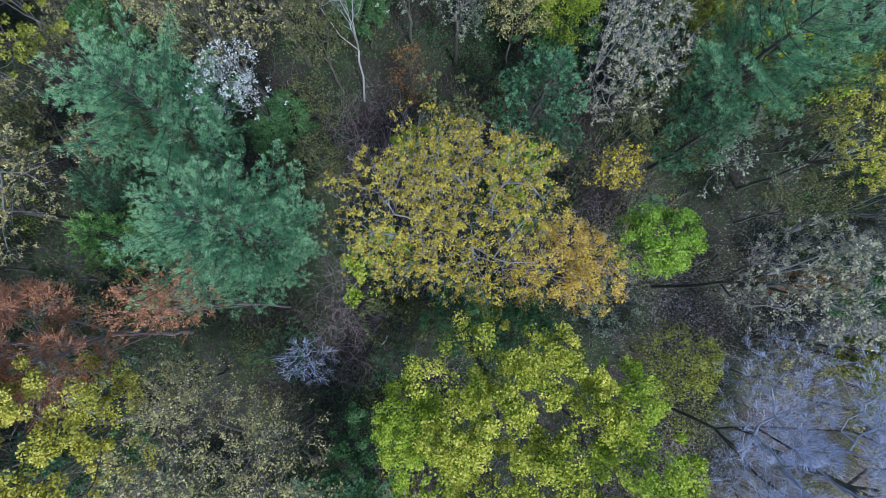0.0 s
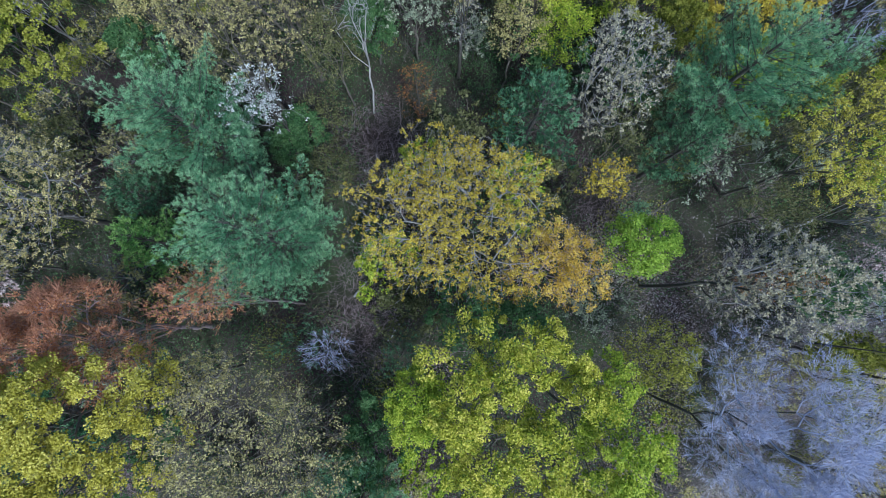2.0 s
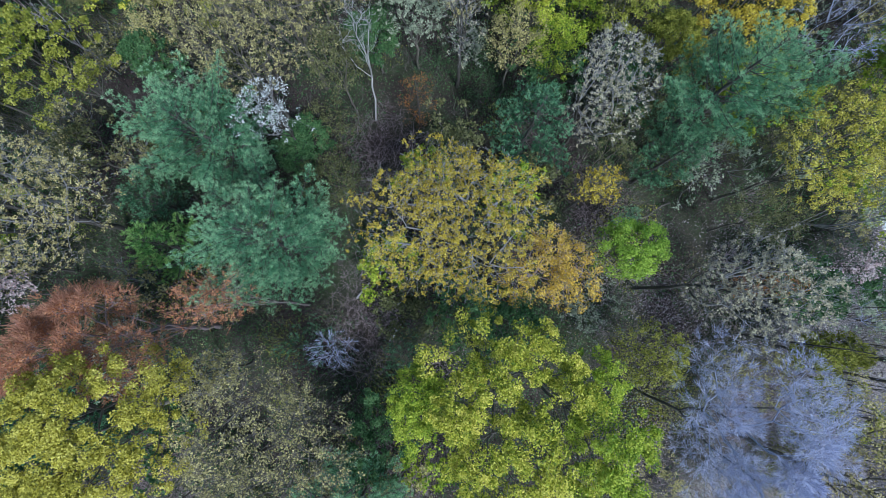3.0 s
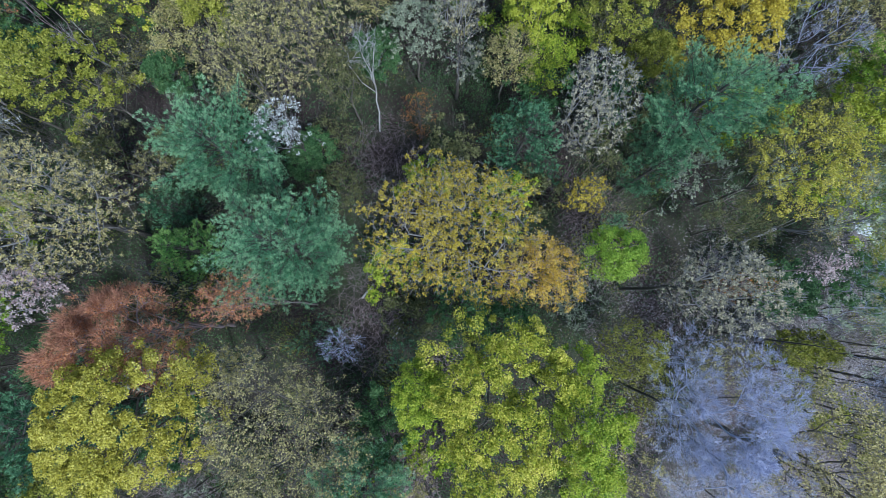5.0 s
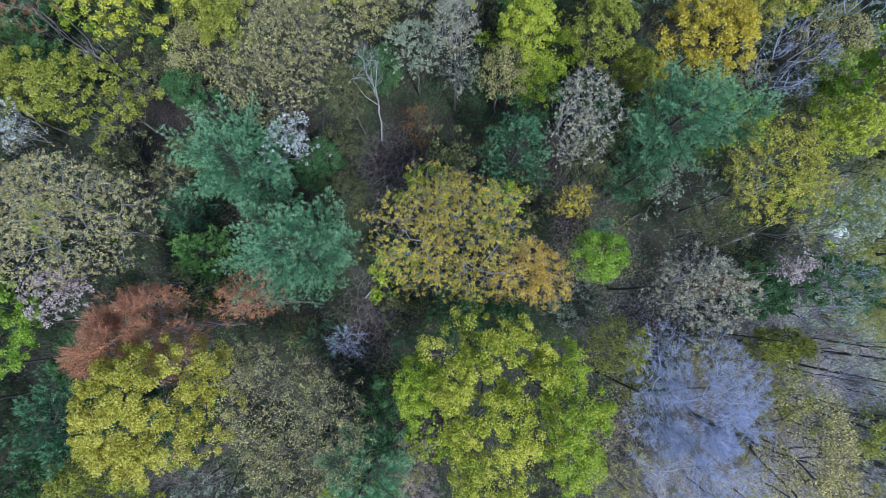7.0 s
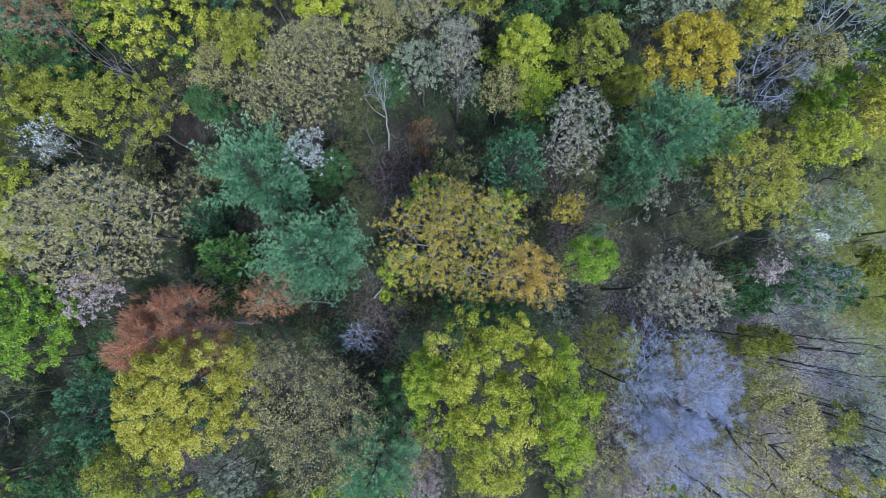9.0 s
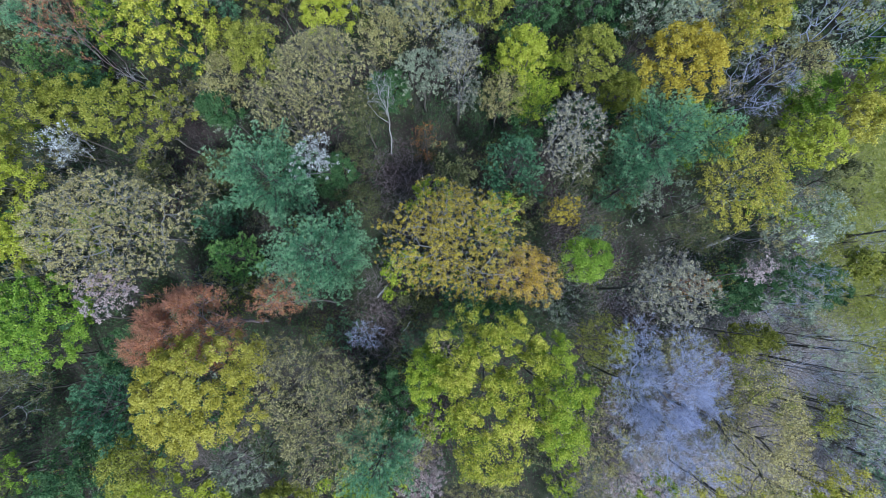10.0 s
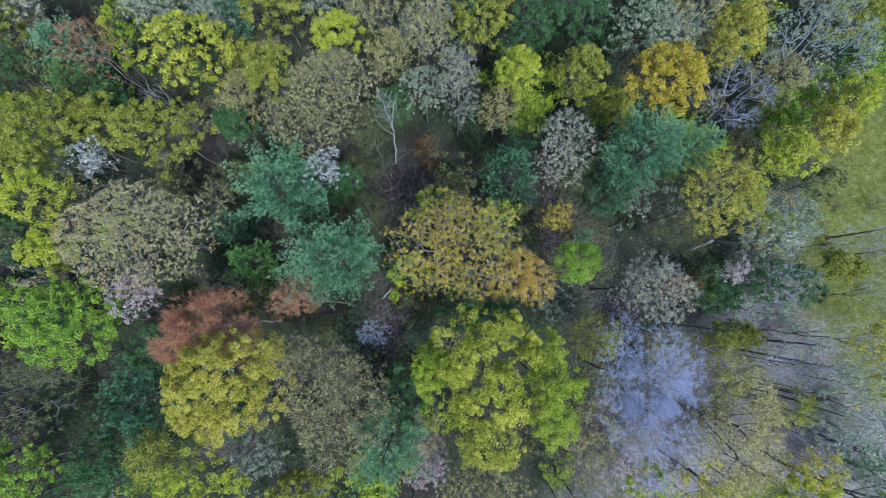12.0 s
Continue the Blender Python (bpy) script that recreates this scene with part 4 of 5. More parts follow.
broadleaf("olive_tree", "olive tree in thin leaf", 33.84, 22.71, 5.5, 3.11, 3.11, 2.8, "tanolive", tips=200, per=24, size=0.1, spread=0.2, twig=0.0075, twiglets=3, bark=BARK, seed=126)
broadleaf("grey_tree", "bluish tree with fine buds on thin limbs", -39.02, -6.13, 5.5, 4.10, 2.86, 3, "dull", tips=190, per=18, size=0.122, spread=0.13, twig=0.0075, twiglets=2, bark=BARK_PALE, trunk_bark=BARK_DARK, twig_len=0.36, twig_wide=0.034, seed=127)
broadleaf("green_tree", "dark green tree on the shaded slope", -33.18, -16.33, 5, 4.40, 2.77, 2.8, "darkgreen", tips=110, per=75, size=0.125, spread=0.2, twig=0.009, bark=BARK_DARK, seed=128)
broadleaf("olive_tree", "olive tree in soft leaf on slope", -27.82, -14.77, 5, 3.77, 2.89, 2.8, "olive", tips=169, per=42, size=0.118, spread=0.25, twig=0.0075, twiglets=1, bark=BARK, seed=129)
broadleaf("grey_tree", "grey-lilac tree with budding twigs", -16.22, -5.36, 5.5, 2.49, 2.26, 2.6, "tan", tips=252, per=16, size=0.098, spread=0.1, twig=0.0075, twiglets=3, bark=BARK_PALE, seed=130)
broadleaf("green_tree", "dark green tree below yellow maple", -27.98, -5.12, 5, 3.14, 2.77, 2.6, "darkgreen", tips=110, per=75, size=0.125, spread=0.2, twig=0.009, bark=BARK_DARK, seed=131)
broadleaf("green_tree", "dark green tree beside the clearing", -4.59, -9.51, 5, 2.52, 3.43, 2.8, "darkgreen", tips=110, per=90, size=0.11, spread=0.19, twig=0.009, bark=BARK_DARK, seed=132)
broadleaf("grey_tree", "thin grey tree with rosy twigs", -2.92, -12.69, 5, 2.63, 2.74, 2.4, "tan", tips=161, per=16, size=0.098, spread=0.1, twig=0.0075, twiglets=3, bark=BARK_ROSE, seed=133)
broadleaf("grey_tree", "thin olive-grey tree on the slope", 20.55, -5.12, 6, 2.79, 2.23, 2.6, "tanolive", tips=109, per=24, size=0.1, spread=0.2, twig=0.0075, twiglets=3, bark=BARK, seed=134)
broadleaf("grey_tree", "thin grey tree with rosy twigs", 16.26, -16.85, 5, 3.09, 2.29, 2.4, "pink", tips=126, per=16, size=0.098, spread=0.1, twig=0.0075, twiglets=3, bark=BARK_ROSE, seed=135)
broadleaf("yellow_tree", "thin yellow tree at the meadow", 41.06, -9.05, 5, 2.26, 2.26, 2.6, "yellow", tips=63, per=42, size=0.118, spread=0.25, twig=0.0075, twiglets=1, bark=BARK, seed=136)
broadleaf("grey_tree", "bluish thin tree on the open slope", 30.12, -1.10, 6, 3.68, 1.97, 2.8, "sage", tips=85, per=18, size=0.122, spread=0.13, twig=0.0075, twiglets=2, bark=BARK_LILAC_SKY, trunk_bark=BARK_DARK, twig_len=0.36, twig_wide=0.034, seed=137)
broadleaf("grey_tree", "bluish thin tree on the open slope", 35.24, -9.35, 6, 3.68, 2.09, 2.8, "sage", tips=45, per=18, size=0.122, spread=0.13, twig=0.0075, twiglets=2, bark=BARK_LILAC_SKY, trunk_bark=BARK_DARK, twig_len=0.36, twig_wide=0.034, seed=138)
broadleaf("olive_tree", "low olive tree by the woodland clearing", -9.18, 14.07, 2.6, 2.54, 2.41, 1.6, "dull", tips=100, per=20, size=0.1, spread=0.2, twig=0.0075, twiglets=2, bark=BARK_DARK, seed=139)
broadleaf("green_tree", "low dark green tree by the woodland clearing", -11.41, 12.06, 3, 2.39, 2.39, 1.8, "darkgreen", tips=110, per=90, size=0.11, spread=0.19, twig=0.009, bark=BARK_DARK, seed=140)
broadleaf("green_tree", "low dark green tree below blue-grey bare twigs", 34.15, 1.27, 3, 4.80, 2.71, 2, "darkgreen", tips=130, per=75, size=0.125, spread=0.2, twig=0.009, bark=BARK_DARK, seed=241)
broadleaf("green_tree", "low dark green tree beside rusty bush", 27.93, 0.69, 3, 2.82, 2.54, 2, "darkgreen", tips=130, per=75, size=0.125, spread=0.2, twig=0.009, bark=BARK_DARK, seed=242)
broadleaf("green_tree", "low olive-green tree on the slope", 29.02, -4.06, 2.5, 3.38, 1.69, 1.8, "olive", tips=130, per=75, size=0.125, spread=0.2, twig=0.009, bark=BARK_DARK, seed=243)

# ---- conifers ----
conifer("pine_tree", "large blue-green pine with plumed boughs", -10.15, 3.2, 16.3, 4.9, "pine", full=0.5, step=0.95, lateral=0.13, blades=24, needle=0.115, inner=0.3, seed=141)
conifer("pine_tree", "tall blue-green pine with dense soft plumes", -15.2, 9.95, 14.6, 4.8, "pine", full=0.5, step=0.95, lateral=0.13, blades=24, needle=0.115, inner=0.3, seed=142)
conifer("conifer_tree", "young yellow-green conifer below taller pines", -19.67, 3.60, 9.5, 2.64, "cedar", needle=0.2, seed=143)
conifer("pine_tree", "tall pine with thick plumes and visible trunk", 17.4, 13.2, 15.8, 4.15, "pine", full=0.5, step=0.95, lateral=0.13, blades=24, needle=0.115, inner=0.3, seed=144)
conifer("pine_tree", "green pine beside taller pine", 22.7, 13.9, 13, 2.8, "pine", full=0.5, step=0.95, lateral=0.13, blades=24, needle=0.115, inner=0.3, seed=145)
conifer("pine_tree", "dark pine with low boughs", 16.3, 10.2, 10, 2.5, "hemlock", full=0.3, seed=146)
conifer("hemlock_tree", "dark green hemlock with drooping sprays", 5.9, 12.0, 12, 3.7, "hemlock", droop=0.25, needle=0.2, step=0.85, lateral=0.2, seed=147)
conifer("pine_tree", "small blue-green young pine", 14.33, 6.45, 4.5, 1.07, "pine", needle=0.13, seed=148)
conifer("pine_tree", "blue-green pine with wide boughs", -5.4, -12.6, 14, 4.2, "pine", full=0.5, step=0.95, lateral=0.13, blades=24, needle=0.115, inner=0.3, seed=149)
conifer("conifer_tree", "broad dark green hemlock in deep shade", -28.73, -9.42, 10, 6.6, "hemlock", droop=0.12, full=0.3, lateral=0.26, step=0.85, needle=0.22, seed=150)
conifer("pine_tree", "blue-green pine with soft round crown", -41.66, 27.21, 8, 3.3, "pine", full=0.5, seed=151)
conifer("conifer_tree", "green conifer below blue-green pine", -42.06, 23.95, 5.5, 3.6, "cedar", full=0.4, seed=152)
conifer("conifer_tree", "low dark hemlock sapling in clearing shade", -3.22, -4.12, 4.5, 2.27, "hemlock", droop=0.1, needle=0.14, seed=153)
conifer("rusty_cedar", "small dying cedar with rust-orange needles", -2.27, 15.40, 7.3, 2.0, "rust", blades=7, needle=0.11, lateral=0.22, step=0.95, full=0.3, seed=154)
conifer("pine_tree", "blue-green pine at the wood edge", -24.79, 32.26, 7, 1.95, "pine", full=0.4, seed=155)
conifer("pine_tree", "small teal-green pine on the slope", 43.22, -16.33, 4, 2.16, "pine", full=0.3, seed=156)
conifer("rusty_cedar", "small bush with rust-orange dry foliage", 22.93, 1.05, 9, 1.3, "rust", blades=7, needle=0.15, lateral=0.34, seed=157)
conifer("conifer_tree", "dark green conifer in shade", -45.82, 4.41, 5, 2.48, "hemlock", full=0.3, seed=158)
conifer("conifer_tree", "dark green low conifer in shade", -10.92, -3.73, 3, 2.44, "hemlock", full=0.3, needle=0.14, seed=159)
conifer("conifer_tree", "dark green low conifer below pine", -23.12, 7.52, 6, 2.45, "hemlock", full=0.3, seed=160)

# ---- bare standing trunks on the slopes ----
bare_trunk(33.68, -4.69, 11.7, 0.197, seed=161)
bare_trunk(30.96, -5.68, 12.2, 0.151, seed=162)
bare_trunk(32.92, -10.22, 14.3, 0.162, seed=163)
bare_trunk(39.35, -14.67, 8.5, 0.232, seed=164)
bare_trunk(35.62, -17.72, 13.2, 0.232, seed=165)
bare_trunk(46.77, 7.17, 7.6, 0.162, seed=166)
bare_trunk(46.24, 4.78, 7.4, 0.128, seed=167)
bare_trunk(26.96, -19.40, 8.5, 0.139, seed=168)
bare_trunk(24.26, -2.96, 13.1, 0.116, seed=169)
bare_trunk(37.87, -10.79, 8.1, 0.116, seed=170)
bare_trunk(20.32, -19.01, 6.2, 0.151, seed=171)
bare_trunk(11.64, -19.03, 5.9, 0.162, seed=172)
bare_trunk(-3.88, -19.80, 4.7, 0.162, seed=173)
bare_trunk(-46.32, -18.77, 4.4, 0.151, seed=174)
bare_trunk(-32.45, -17.58, 4.4, 0.139, seed=175)
bare_trunk(-31.83, -15.65, 4.4, 0.139, seed=176)

# ---- dead tree ----
broadleaf("dead_tree", "bare dead tree with whitish bark and broken limbs", -5.90, 17.60, 9.0, 1.8, 1.6, 3.4, "tan", BARK_WHITE, tips=170, per=0, twig=0.0066, seed=301, base=(-6.3, 15.9), fork=1.5, shell=0.3, bend=0.07, twiglets=2)


# ---- saplings between the large trees, built once and copied ----
def saplings():
    kinds = [
        ("dull", BARK, "young olive-green tree in thin spring leaf", dict(tips=80, per=24, size=0.12, spread=0.17)),
        ("darkgreen", BARK_DARK, "young dark green tree in shade of taller trees", dict(tips=64, per=32, size=0.14, spread=0.19)),
        ("lime", BARK, "young fresh green tree in spring leaf", dict(tips=64, per=30, size=0.13, spread=0.18)),
        ("sage", BARK_PALE, "young grey-green tree with budding twigs", dict(tips=84, per=14, size=0.115, spread=0.13, twiglets=5)),
        ("tan", BARK_PALE, "young grey tree with pale budding twigs", dict(tips=84, per=12, size=0.11, spread=0.12, twiglets=6)),
        ("dull", BARK_DARK, "young olive tree with spreading crown", dict(tips=70, per=26, size=0.13, spread=0.18)),
    ]
    made = []
    for i, (leaf, bark, label, kw) in enumerate(kinds):
        ob = broadleaf("sapling", label, 0, 0, 4.4, 2.3, 2.3, 1.8, leaf, bark, seed=500 + i, twig=0.008, group="saplings between taller trees", lump=0.3, **kw)
        PLACED.pop()
        made.append(ob)
    rng = np.random.default_rng(9)
    used = set()
    crowns = list(PLACED)
    for gx in np.arange(-60, 54, 3.9):
        for gy in np.arange(-21, 50, 3.9):
            x, y = gx + rng.uniform(-1.7, 1.7), gy + rng.uniform(-1.7, 1.7)
            kind, size, turn, keep = int(rng.integers(0, 6)), rng.uniform(0.8, 1.45), rng.uniform(0, 360), rng.uniform()
            if any((x - a) ** 2 + (y - b) ** 2 < (0.7 * r) ** 2 for a, b, r in crowns) or any((x - a) ** 2 + (y - b) ** 2 < (r + 0.8) ** 2 for a, b, r in OPEN + LOW):
                continue
            far = abs(x) > 40 or y > 34
            if far:
                size *= 1.45
            if (far and keep < 0.3) or (-12 < x < 24 and y < 10 and keep < 0.35):
                continue
            if x - 0.02 * (y - 4) ** 2 > 40 or (x > 13 and y < 4 and keep < 0.75):
                continue
            m = pose(x, y, float(ground_z(x, y)) - 0.05, 0, 0, turn) @ Matrix.Scale(size, 4)
            if kind in used:
                ob = copy_thing(made[kind], m)
            else:
                ob = made[kind]
                used.add(kind)
            ob.matrix_basis = m


OPEN = [
    (-4.5, 13.5, 3.2), (-7.5, 0.8, 2.8), (13.0, 8.0, 1.8), (-2.6, 16.0, 1.8), (2.8, 13.6, 1.4), (-7.0, -3.4, 1.5), (42.0, 7.2, 1.5), (39.2, 6.7, 2.2), (14.5, 2.5, 1.6), (-3.8, -4.0, 1.6),
    (30.0, -11.0, 3.6), (37.0, -16.0, 4.5), (37.0, -8.0, 2.6), (-2.5, -14.5, 2.6), (-25.0, -17.0, 4.0),
]


# only low growth here
LOW = [(-19.8, 7.3, 2.8), (-2.6, 17.5, 2.0), (-13.0, -3.5, 3.5), (-9.0, 8.5, 3.0), (-16.5, -3.5, 2.5), (17.6, 5.4, 2.8), (-6.8, -5.2, 1.6), (-9.3, 13.5, 1.6), (24.0, -4.0, 3.0), (31.0, -13.0, 4.0)]
saplings()


broadleaf("dead_tree", "low dead tree with pale bare limbs", -32.20, 21.90, 3.6, 1.6, 1.4, 2.0, "tan", BARK_WHITE, tips=80, per=0, twig=0.009, seed=302, fork=1.4, shell=0.3, twiglets=2)


# ---- undergrowth: shrubs, saplings and small firs, built once and copied ----
def shrub(name, label, radius, height, leaf, bark, tips, per, size, spread, seed, group):
    """A many-stemmed bush from the ground up."""
    rng = np.random.default_rng(seed)
    root = thing(name, 0, 0, -60, label, "shrub", group)
    out = []
    stems = 5
    for i in range(stems):
        az = i * 2 * np.pi / stems + rng.uniform(0, 0.8)
        foot = np.array([np.cos(az), np.sin(az), 0]) * 0.18
        c = np.array([np.cos(az) * radius * 0.5, np.sin(az) * radius * 0.5, height * rng.uniform(0.55, 0.8)])
        pts = c + rng.normal(size=(tips // stems, 3)) * np.array([radius * 0.34, radius * 0.34, height * 0.2])
        pts[:, 2] = np.clip(pts[:, 2], 0.15, None)
        grow(rng, foot, pts, 1, i, out, 0.007, 0.08)
        mine = [o for o in out if o[5] == i and o[4] == 1]
        v, f = tubes([o[0] for o in mine], [o[1] for o in mine], [o[2] for o in mine], [o[3] for o in mine], 4)
        part("stem", mesh_of("stem", v, f, bark, True), root)
    fine = [o for o in out if o[4] > 1]
    v, f = ribbons([o[0] for o in fine], [o[1] for o in fine], [o[2] for o in fine])
    tagged(part("branchwork", mesh_of("branchwork", v, f, bark, True), root), kind="stuff")
    ends = np.array([o[1] for o in fine if o[4] == 9])
    pick = np.repeat(np.arange(len(ends)), per)
    v, f = leaves(rng, ends[pick] + rng.normal(size=(len(pick), 3)) * spread, size, small=True)
    tagged(part("foliage", mesh_of("foliage", v, f, LEAF[leaf]), root), kind="stuff")
    return root


SHRUBS = [
    shrub("shrub", "dark green leafy shrub on the woodland floor", 2.0, 2.6, "darkgreen", BARK_DARK, 110, 9, 0.12, 0.2, 401, "dark green shrubs"),
    shrub("shrub", "low dark green shrub in tree shade", 1.7, 1.7, "darkgreen", BARK_DARK, 100, 9, 0.11, 0.2, 402, "dark green shrubs"),
    shrub("shrub", "olive-green shrub in thin young leaf", 1.9, 2.8, "olive", BARK, 140, 7, 0.09, 0.2, 403, "olive shrubs"),
    shrub("shrub", "twiggy grey shrub with few tan buds", 1.8, 2.6, "tan", BARK, 170, 2, 0.08, 0.16, 404, "grey twiggy shrubs"),
    shrub("shrub", "twiggy shrub with rosy-grey bare stems", 1.6, 2.0, "pink", BARK_ROSE, 150, 1, 0.07, 0.16, 405, "grey twiggy shrubs"),
    shrub("shrub", "fresh green shrub in spring leaf", 1.8, 2.6, "lime", BARK, 120, 9, 0.09, 0.2, 406, "fresh green shrubs"),
]


def scatter():
    rng = np.random.default_rng(77)
    first = set()
    for gx in np.arange(-48, 54, 3.6):
        for gy in np.arange(-22, 40, 3.6):
            x, y = gx + rng.uniform(-1.5, 1.5), gy + rng.uniform(-1.5, 1.5)
            keep, kind = rng.uniform(), rng.uniform()
            size, turn = rng.uniform(0.75, 1.35), rng.uniform(0, 360)
            if any((x - a) ** 2 + (y - b) ** 2 < r * r for a, b, r in OPEN) or keep < 0.22 or any((x - a) ** 2 + (y - b) ** 2 < (0.55 * r) ** 2 for a, b, r in PLACED):
                continue
            if x - 0.02 * (y - 4) ** 2 > 40 and keep < 0.8:
                continue
            if 9 < x < 24 and -5 < y < 11:
                pick = 3 if kind < 0.55 else 4 if kind < 0.8 else 2
            elif x > 14 and y < 2:
                pick = 3 if kind < 0.3 else 4 if kind < 0.5 else 2 if kind < 0.75 else 5 if kind < 0.9 else 0
                if keep < 0.25:
                    continue
            elif y > 12 or x < -14:
                pick = 0 if kind < 0.35 else 1 if kind < 0.5 else 2 if kind < 0.7 else 5 if kind < 0.86 else 3
            else:
                pick = 0 if kind < 0.25 else 1 if kind < 0.45 else 2 if kind < 0.62 else 3 if kind < 0.88 else 4
            m = pose(x, y, float(ground_z(x, y)) - 0.04, 0, 0, turn) @ Matrix.Scale(size, 4)
            if pick in first:
                ob = copy_thing(SHRUBS[pick], m)
            else:
                ob = SHRUBS[pick]
                first.add(pick)
            ob.matrix_basis = m


scatter()


# ---- low green undergrowth ----
def undergrowth():
    rng = np.random.default_rng(15)
    n = 190000
    x, y = rng.uniform(-50, 46, n), rng.uniform(-26, 40, n)
    patch = np.sin(x * 0.45 + 0.7 * np.sin(y * 0.31)) + np.sin(y * 0.52 + 1.1 * np.sin(x * 0.27) + 2.0)
    open_ground = np.zeros(n, bool)
    for a, b, r in OPEN:
        open_ground |= (x - a) ** 2 + (y - b) ** 2 < (r * rng.uniform(0.7, 1.15, n)) ** 2
    keep = (patch > rng.uniform(-2.2, 0.3, n)) & ~open_ground & (x - 0.02 * (y - 4) ** 2 < 44) & ~((x > 16) & (y < 0) & (rng.uniform(size=n) < 0.75))
    x, y = x[keep], y[keep]
    tall = 0.15 + 0.45 * (np.sin(x * 0.9) * np.sin(y * 1.1) + 1) * rng.uniform(0.2, 1, len(x))
    at = np.column_stack([x, y, ground_z(x, y) + tall])
    v, f = leaves(rng, at, 0.15, up=0.6, wide=0.7, small=True)
    tagged(new("undergrowth", mesh_of("undergrowth", v, f, LEAF["darkgreen"])), "dark green leafy undergrowth covering the woodland floor", "undergrowth", kind="stuff")


undergrowth()


# ---- brushwood: thin bare stems that fill the floor ----
def brushwood():
    rng = np.random.default_rng(25)
    n = 2800
    x, y = rng.uniform(-50, 54, n), rng.uniform(-26, 42, n)
    clear = np.zeros(n, bool)
    for a, b, r in OPEN:
        clear |= (x - a) ** 2 + (y - b) ** 2 < (0.6 * r) ** 2
    keep = ~clear & ~((x > 22) & (y < -2) & (rng.uniform(size=n) < 0.5)) & (x - 0.02 * (y - 4) ** 2 < 46)
    x, y = x[keep], y[keep]
    count = 19
    foot = np.repeat(np.column_stack([x, y, ground_z(x, y) - 0.03]), count, axis=0)
    m = len(foot)
    foot[:, :2] += rng.normal(size=(m, 2)) * 0.45
    way = np.column_stack([rng.normal(size=(m, 2)) * 0.55, rng.uniform(0.5, 1.1, m)])
    long = rng.uniform(0.5, 2.3, (m, 1)) * np.repeat(rng.uniform(0.6, 1.3, (len(x), 1)), count, axis=0)
    end = foot + way * long
    v, f = ribbons(foot, end, rng.uniform(0.008, 0.017, m))
    side = foot + way * long * rng.uniform(0.4, 0.8, (m, 1))
    v2, f2 = ribbons(side, side + (way + rng.normal(size=(m, 3)) * 0.7) * long * 0.4, rng.uniform(0.006, 0.011, m))
    tagged(new("brushwood", mesh_of("brushwood", np.concatenate([v, v2]), np.concatenate([f, f2 + len(v)]), BARK_BRUSH)), "thin grey-brown bare brushwood filling the woodland floor", "brushwood", kind="stuff")


brushwood()


# ---- rosy brush: fine bare stems over the brown clearings ----
def rosy_brush():
    rng = np.random.default_rng(27)
    feet = []
    for a, b, r in [(-5.2, 13.0, 4.2), (-6.5, 1.0, 3.2), (-7.0, -4.0, 3.0), (14.5, 4.0, 5.0), (21.0, -1.5, 4.0), (-3.0, -13.0, 4.0), (15.0, -15.5, 5.0), (29.0, -10.0, 7.0), (36.0, -14.0, 6.5), (-24.0, -16.0, 5.0), (13.0, 9.5, 3.0)]:
        n = int(r * r * 42)
        k, az = np.sqrt(rng.uniform(0, 1, n)) * r * rng.uniform(0.75, 1.15, n), rng.uniform(0, 6.283, n)
        feet.append(np.column_stack([a + k * np.cos(az), b + k * np.sin(az)]))
    xy = np.concatenate(feet)
    m = len(xy)
    foot = np.column_stack([xy, ground_z(xy[:, 0], xy[:, 1]) - 0.03])
    way = np.column_stack([rng.normal(size=(m, 2)) * 0.6, rng.uniform(0.4, 1.0, m)])
    long = rng.uniform(0.4, 1.9, (m, 1))
    v, f = ribbons(foot, foot + way * long, rng.uniform(0.008, 0.016, m))
    side = foot + way * long * rng.uniform(0.4, 0.9, (m, 1))
    v2, f2 = ribbons(side, side + (way + rng.normal(size=(m, 3)) * 0.8) * long * 0.45, rng.uniform(0.006, 0.011, m))
    tagged(new("brushwood", mesh_of("rosy_brush", np.concatenate([v, v2]), np.concatenate([f, f2 + len(v)]), BARK_ROSE)), "fine rosy-grey bare stems over brown clearings", "brushwood", kind="stuff")


rosy_brush()


# ---- fresh green flush on the eastern slope ----
def flush():
    rng = np.random.default_rng(33)
    n = 150000
    x, y = rng.uniform(8, 54, n), rng.uniform(-26, 9, n)
    patch = np.sin(x * 0.42 + 1.3 * np.sin(y * 0.33) + 0.6) + np.sin(y * 0.47 + 1.2 * np.sin(x * 0.29) + 0.4) + 0.5 * np.sin(x * 1.3) * np.sin(y * 1.5)
    keep = patch > rng.uniform(0.5, 2.2, n)
    x, y = x[keep], y[keep]
    tall = 0.08 + 0.7 * (np.sin(x * 1.1) * np.sin(y * 0.9) + 1) * rng.uniform(0.1, 1, len(x))
    v, f = leaves(rng, np.column_stack([x, y, ground_z(x, y) + tall]), 0.13, up=0.6, wide=0.8, small=True)
    tagged(new("undergrowth", mesh_of("green_flush", v, f, LEAF["olive"])), "fresh yellow-green growth in patches on open slope", "undergrowth", kind="stuff")


flush()


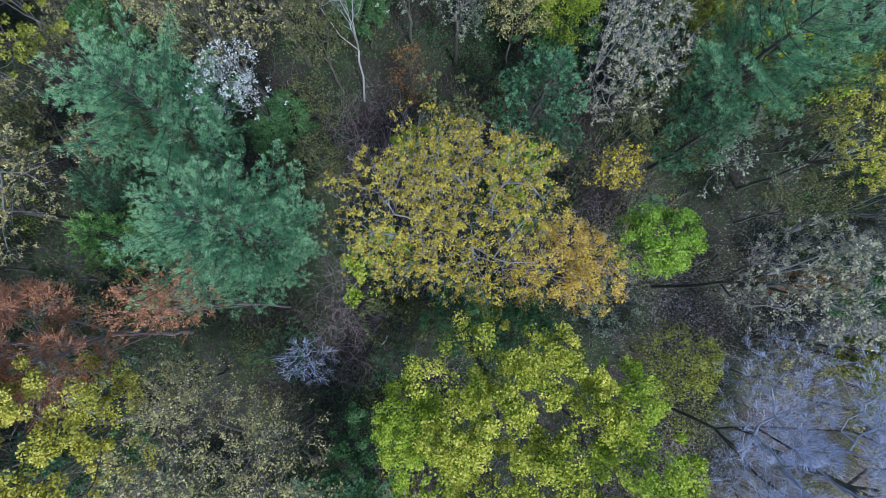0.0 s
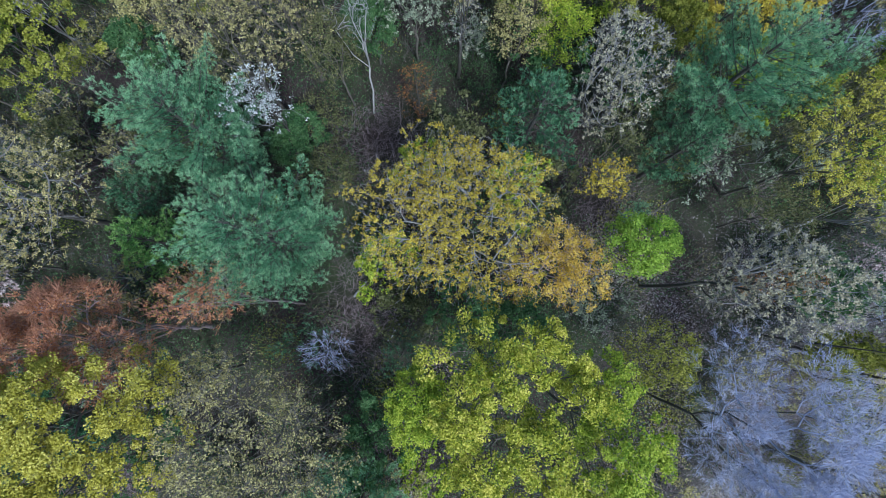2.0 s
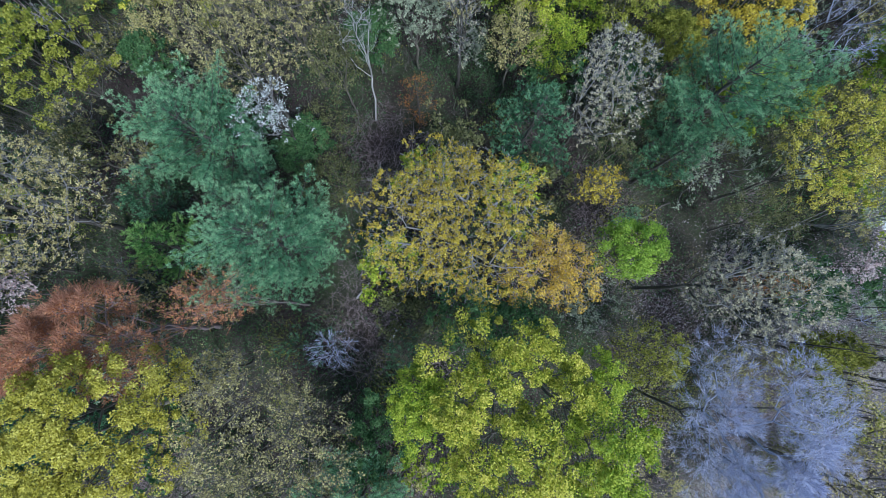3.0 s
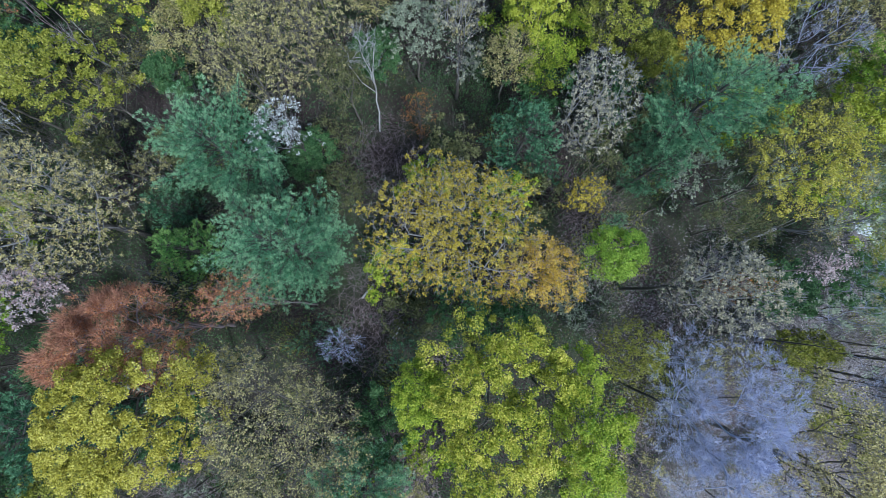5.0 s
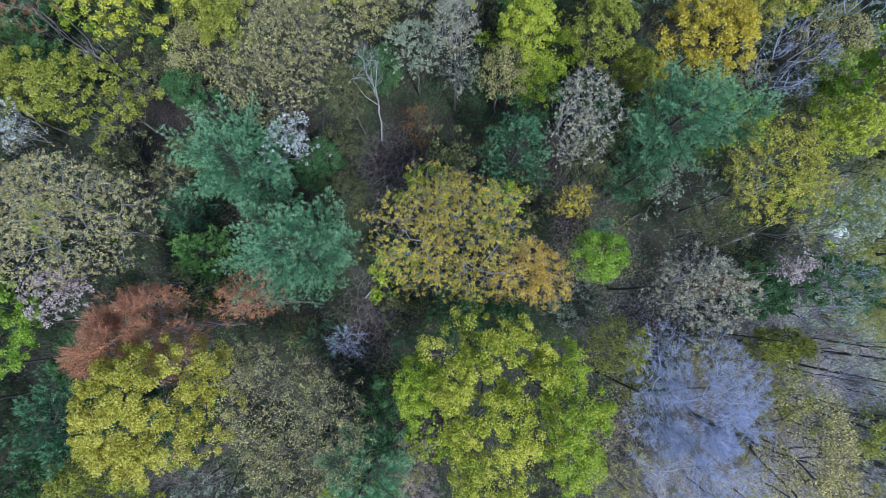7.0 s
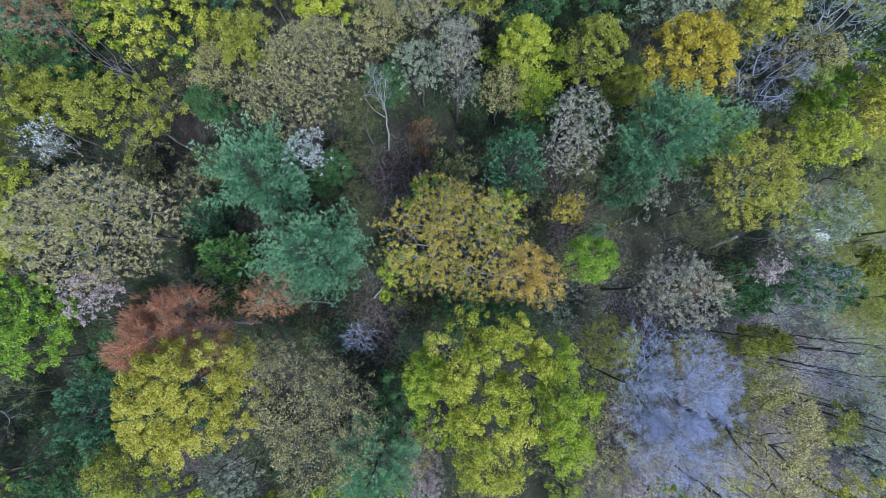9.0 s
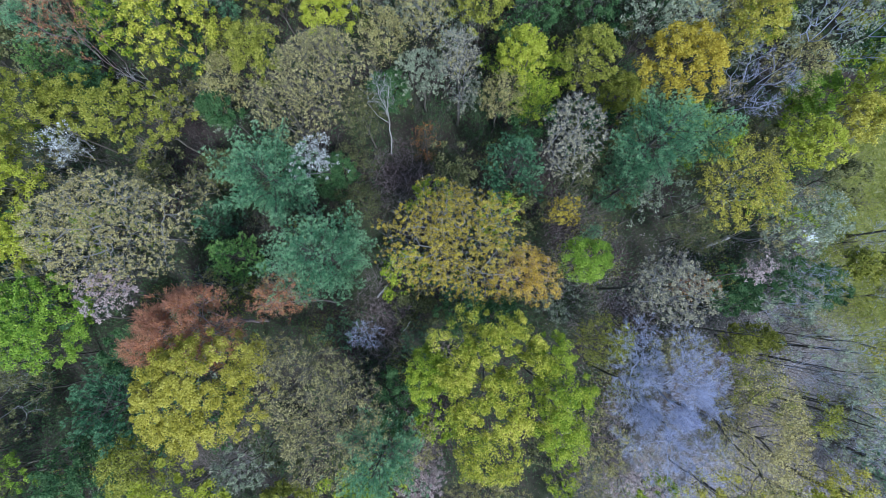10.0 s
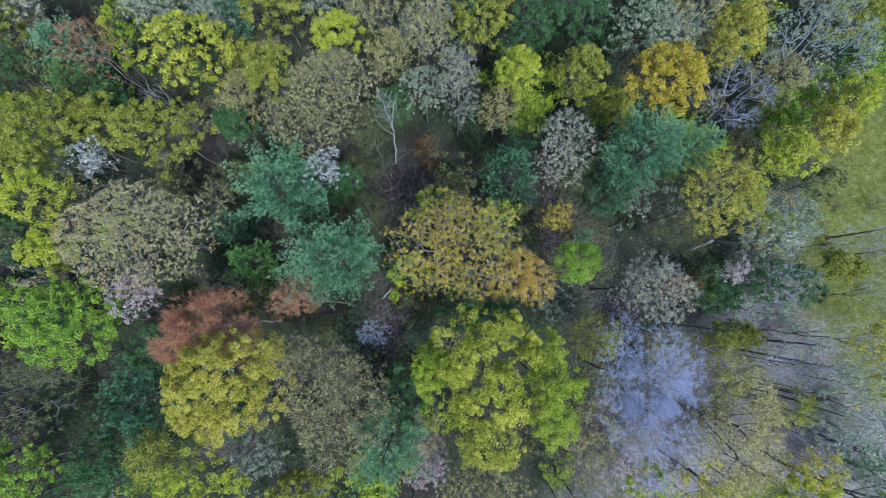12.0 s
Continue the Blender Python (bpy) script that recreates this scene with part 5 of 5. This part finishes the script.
# ---- dry leaves on the ground ----
def litter():
    rng = np.random.default_rng(5)
    n = 60000
    x, y = rng.uniform(-45, 45, n), rng.uniform(-26, 36, n)
    keep = x - 0.02 * (y - 4) ** 2 < 44
    x, y = x[keep], y[keep]
    at = np.column_stack([x, y, ground_z(x, y) + 0.015])
    v, f = leaves(rng, at, 0.13, up=3.0, wide=0.7, small=True)
    tagged(new("leaf_litter", mesh_of("leaf_litter", v, f, LITTER)), "dry brown leaves lying on the woodland ground", "leaf litter", kind="stuff")
    # bleached drifts on the open south-east slope
    n = 100000
    x, y = rng.uniform(10, 58, n), rng.uniform(-30, 7, n)
    keep = (rng.uniform(size=n) < np.clip((x - 4) / 16, 0, 1)) & (np.sin(x * 0.5 + np.sin(y * 0.4)) + np.sin(y * 0.6 + x * 0.1) > rng.uniform(-2, 1.0, n))
    x, y = x[keep], y[keep]
    at = np.column_stack([x, y, ground_z(x, y) + 0.03])
    v, f = leaves(rng, at, 0.12, up=3.0, wide=0.8, small=True)
    tagged(new("leaf_drift", mesh_of("leaf_drift", v, f, LITTER_PALE)), "bleached pale leaves drifted over the open slope", "leaf litter", kind="stuff")


litter()


# ---- meadow grass at the eastern edge ----
def meadow():
    rng = np.random.default_rng(6)
    n = 50000
    x, y = rng.uniform(36, 66, n), rng.uniform(-10, 30, n)
    keep = x - 0.02 * (y - 4) ** 2 + rng.normal(size=n) * 1.5 > 43
    keep &= (x - 42.0) ** 2 + (y - 7.2) ** 2 > 1.8
    x, y = x[keep], y[keep]
    at = np.column_stack([x, y, ground_z(x, y) - 0.02])
    v, f = leaves(rng, at, 0.34, up=0.1, wide=0.16, out=np.array([[0, 0, 1.2]]))
    tagged(new("meadow_grass", mesh_of("meadow_grass", v, f, GRASS)), "rough yellow-green meadow grass beside the wood", "grass", kind="stuff")


meadow()


# ---- fallen wood ----
def log_piece(name, label, x, y, length, radius, turn, bark, seed):
    rng = np.random.default_rng(seed)
    k = np.linspace(0, 1, 7)
    z = float(ground_z(x, y)) + radius * 0.7
    root = thing(name, x, y, z, label, "log")
    root.rotation_euler = (0, 0, radians(turn))
    path = np.column_stack([(k - 0.5) * length, np.cumsum(rng.normal(size=7)) * 0.02 * length, rng.normal(size=7) * 0.01])
    rad = radius * (1.1 - 0.4 * k)
    part("stem", stem_mesh("stem", path, rad, 8, bark), root)
    for i in range(3):
        p = path[2 + i]
        e = p + np.array([rng.uniform(0.2, 0.5), rng.choice([-1, 1]) * rng.uniform(0.3, 0.7), rng.uniform(0.05, 0.4)]) * length * 0.3
        v, f = tubes([p], [e], [radius * 0.4], [radius * 0.15], 5)
        part("branch_stub", mesh_of("branch_stub", v, f, bark, True), root)


log_piece("fallen_log", "pale weathered log lying on brown litter", -6.9, 0.6, 1.7, 0.09, 50, BARK_WHITE, 1)
log_piece("fallen_log", "dark fallen log among brush", 17.5, 7.5, 5.0, 0.12, 25, BARK_DARK, 2)
log_piece("dead_branch", "pale broken branch standing out of shade", -3.9, -2.4, 2.6, 0.06, 60, BARK_WHITE, 3)
log_piece("fallen_log", "grey fallen log on open slope", 29.5, -13.0, 3.4, 0.12, -20, BARK, 4)


# ---- pale sheet and stump at the wood's edge ----
def sheet():
    """A crumpled white sheet lying on the ground."""
    n = 13
    g = np.linspace(-0.5, 0.5, n)
    X, Y = np.meshgrid(g, g, indexing="ij")
    rng = np.random.default_rng(3)
    Z = 0.06 + 0.05 * np.sin(X * 11 + 1) * np.cos(Y * 9) + rng.uniform(0, 0.05, X.shape)
    k = np.hypot(X, Y) * 1.4
    X, Y = X * (1.1 - 0.25 * k * np.sin(5 * np.arctan2(Y, X))), Y * (0.9 - 0.2 * k * np.cos(3 * np.arctan2(Y, X)))
    i = np.arange(n - 1)
    I, J = np.meshgrid(i, i, indexing="ij")
    a = (I * n + J).ravel()
    m, nd, lk = nodes_of("white_plastic")
    b = nd["Principled BSDF"]
    t = noise_tex(nd, lk, 6.0)
    r = ramp(nd, lk, t.outputs["Fac"], [(0.3, (0.62, 0.68, 0.70)), (0.7, (0.86, 0.90, 0.92))])
    lk.new(r.outputs["Color"], b.inputs["Base Color"])
    b.inputs["Roughness"].default_value = 0.35
    ob = new("plastic_sheet", mesh_of("plastic_sheet", np.stack([X, Y, Z], axis=-1) * 1.6, np.stack([a, a + n, a + n + 1, a + 1], axis=1), m, True))
    x, y = 42.0, 7.2
    ob.location = (x, y, float(ground_z(x, y)) - 0.02)
    tagged(ob, "crumpled white plastic sheet lying at the wood edge", "sheet")


sheet()


def stump(x, y, radius, height):
    root = thing("tree_stump", x, y, float(ground_z(x, y)) - 0.05, "dark reddish tree stump on pale leaf litter", "stump")
    path = np.array([[0, 0, 0], [0, 0, 0.12], [0.01, 0, 0.3], [0.02, 0.01, height]])
    part("stem", stem_mesh("stem", path, radius * np.array([1.6, 1.2, 1.05, 1.0]), 12, BARK_DARK), root)
    for i in range(5):
        a = i * 1.26 + 0.4
        p = np.array([[math.cos(a) * radius * 0.8, math.sin(a) * radius * 0.8, 0.14], [math.cos(a) * radius * 1.7, math.sin(a) * radius * 1.7, 0.06], [math.cos(a) * radius * 2.4, math.sin(a) * radius * 2.4, 0.0]])
        part("root", stem_mesh("root", p, radius * np.array([0.35, 0.25, 0.1]), 6, BARK_DARK), root)


stump(37.6, -15.2, 0.28, 0.5)
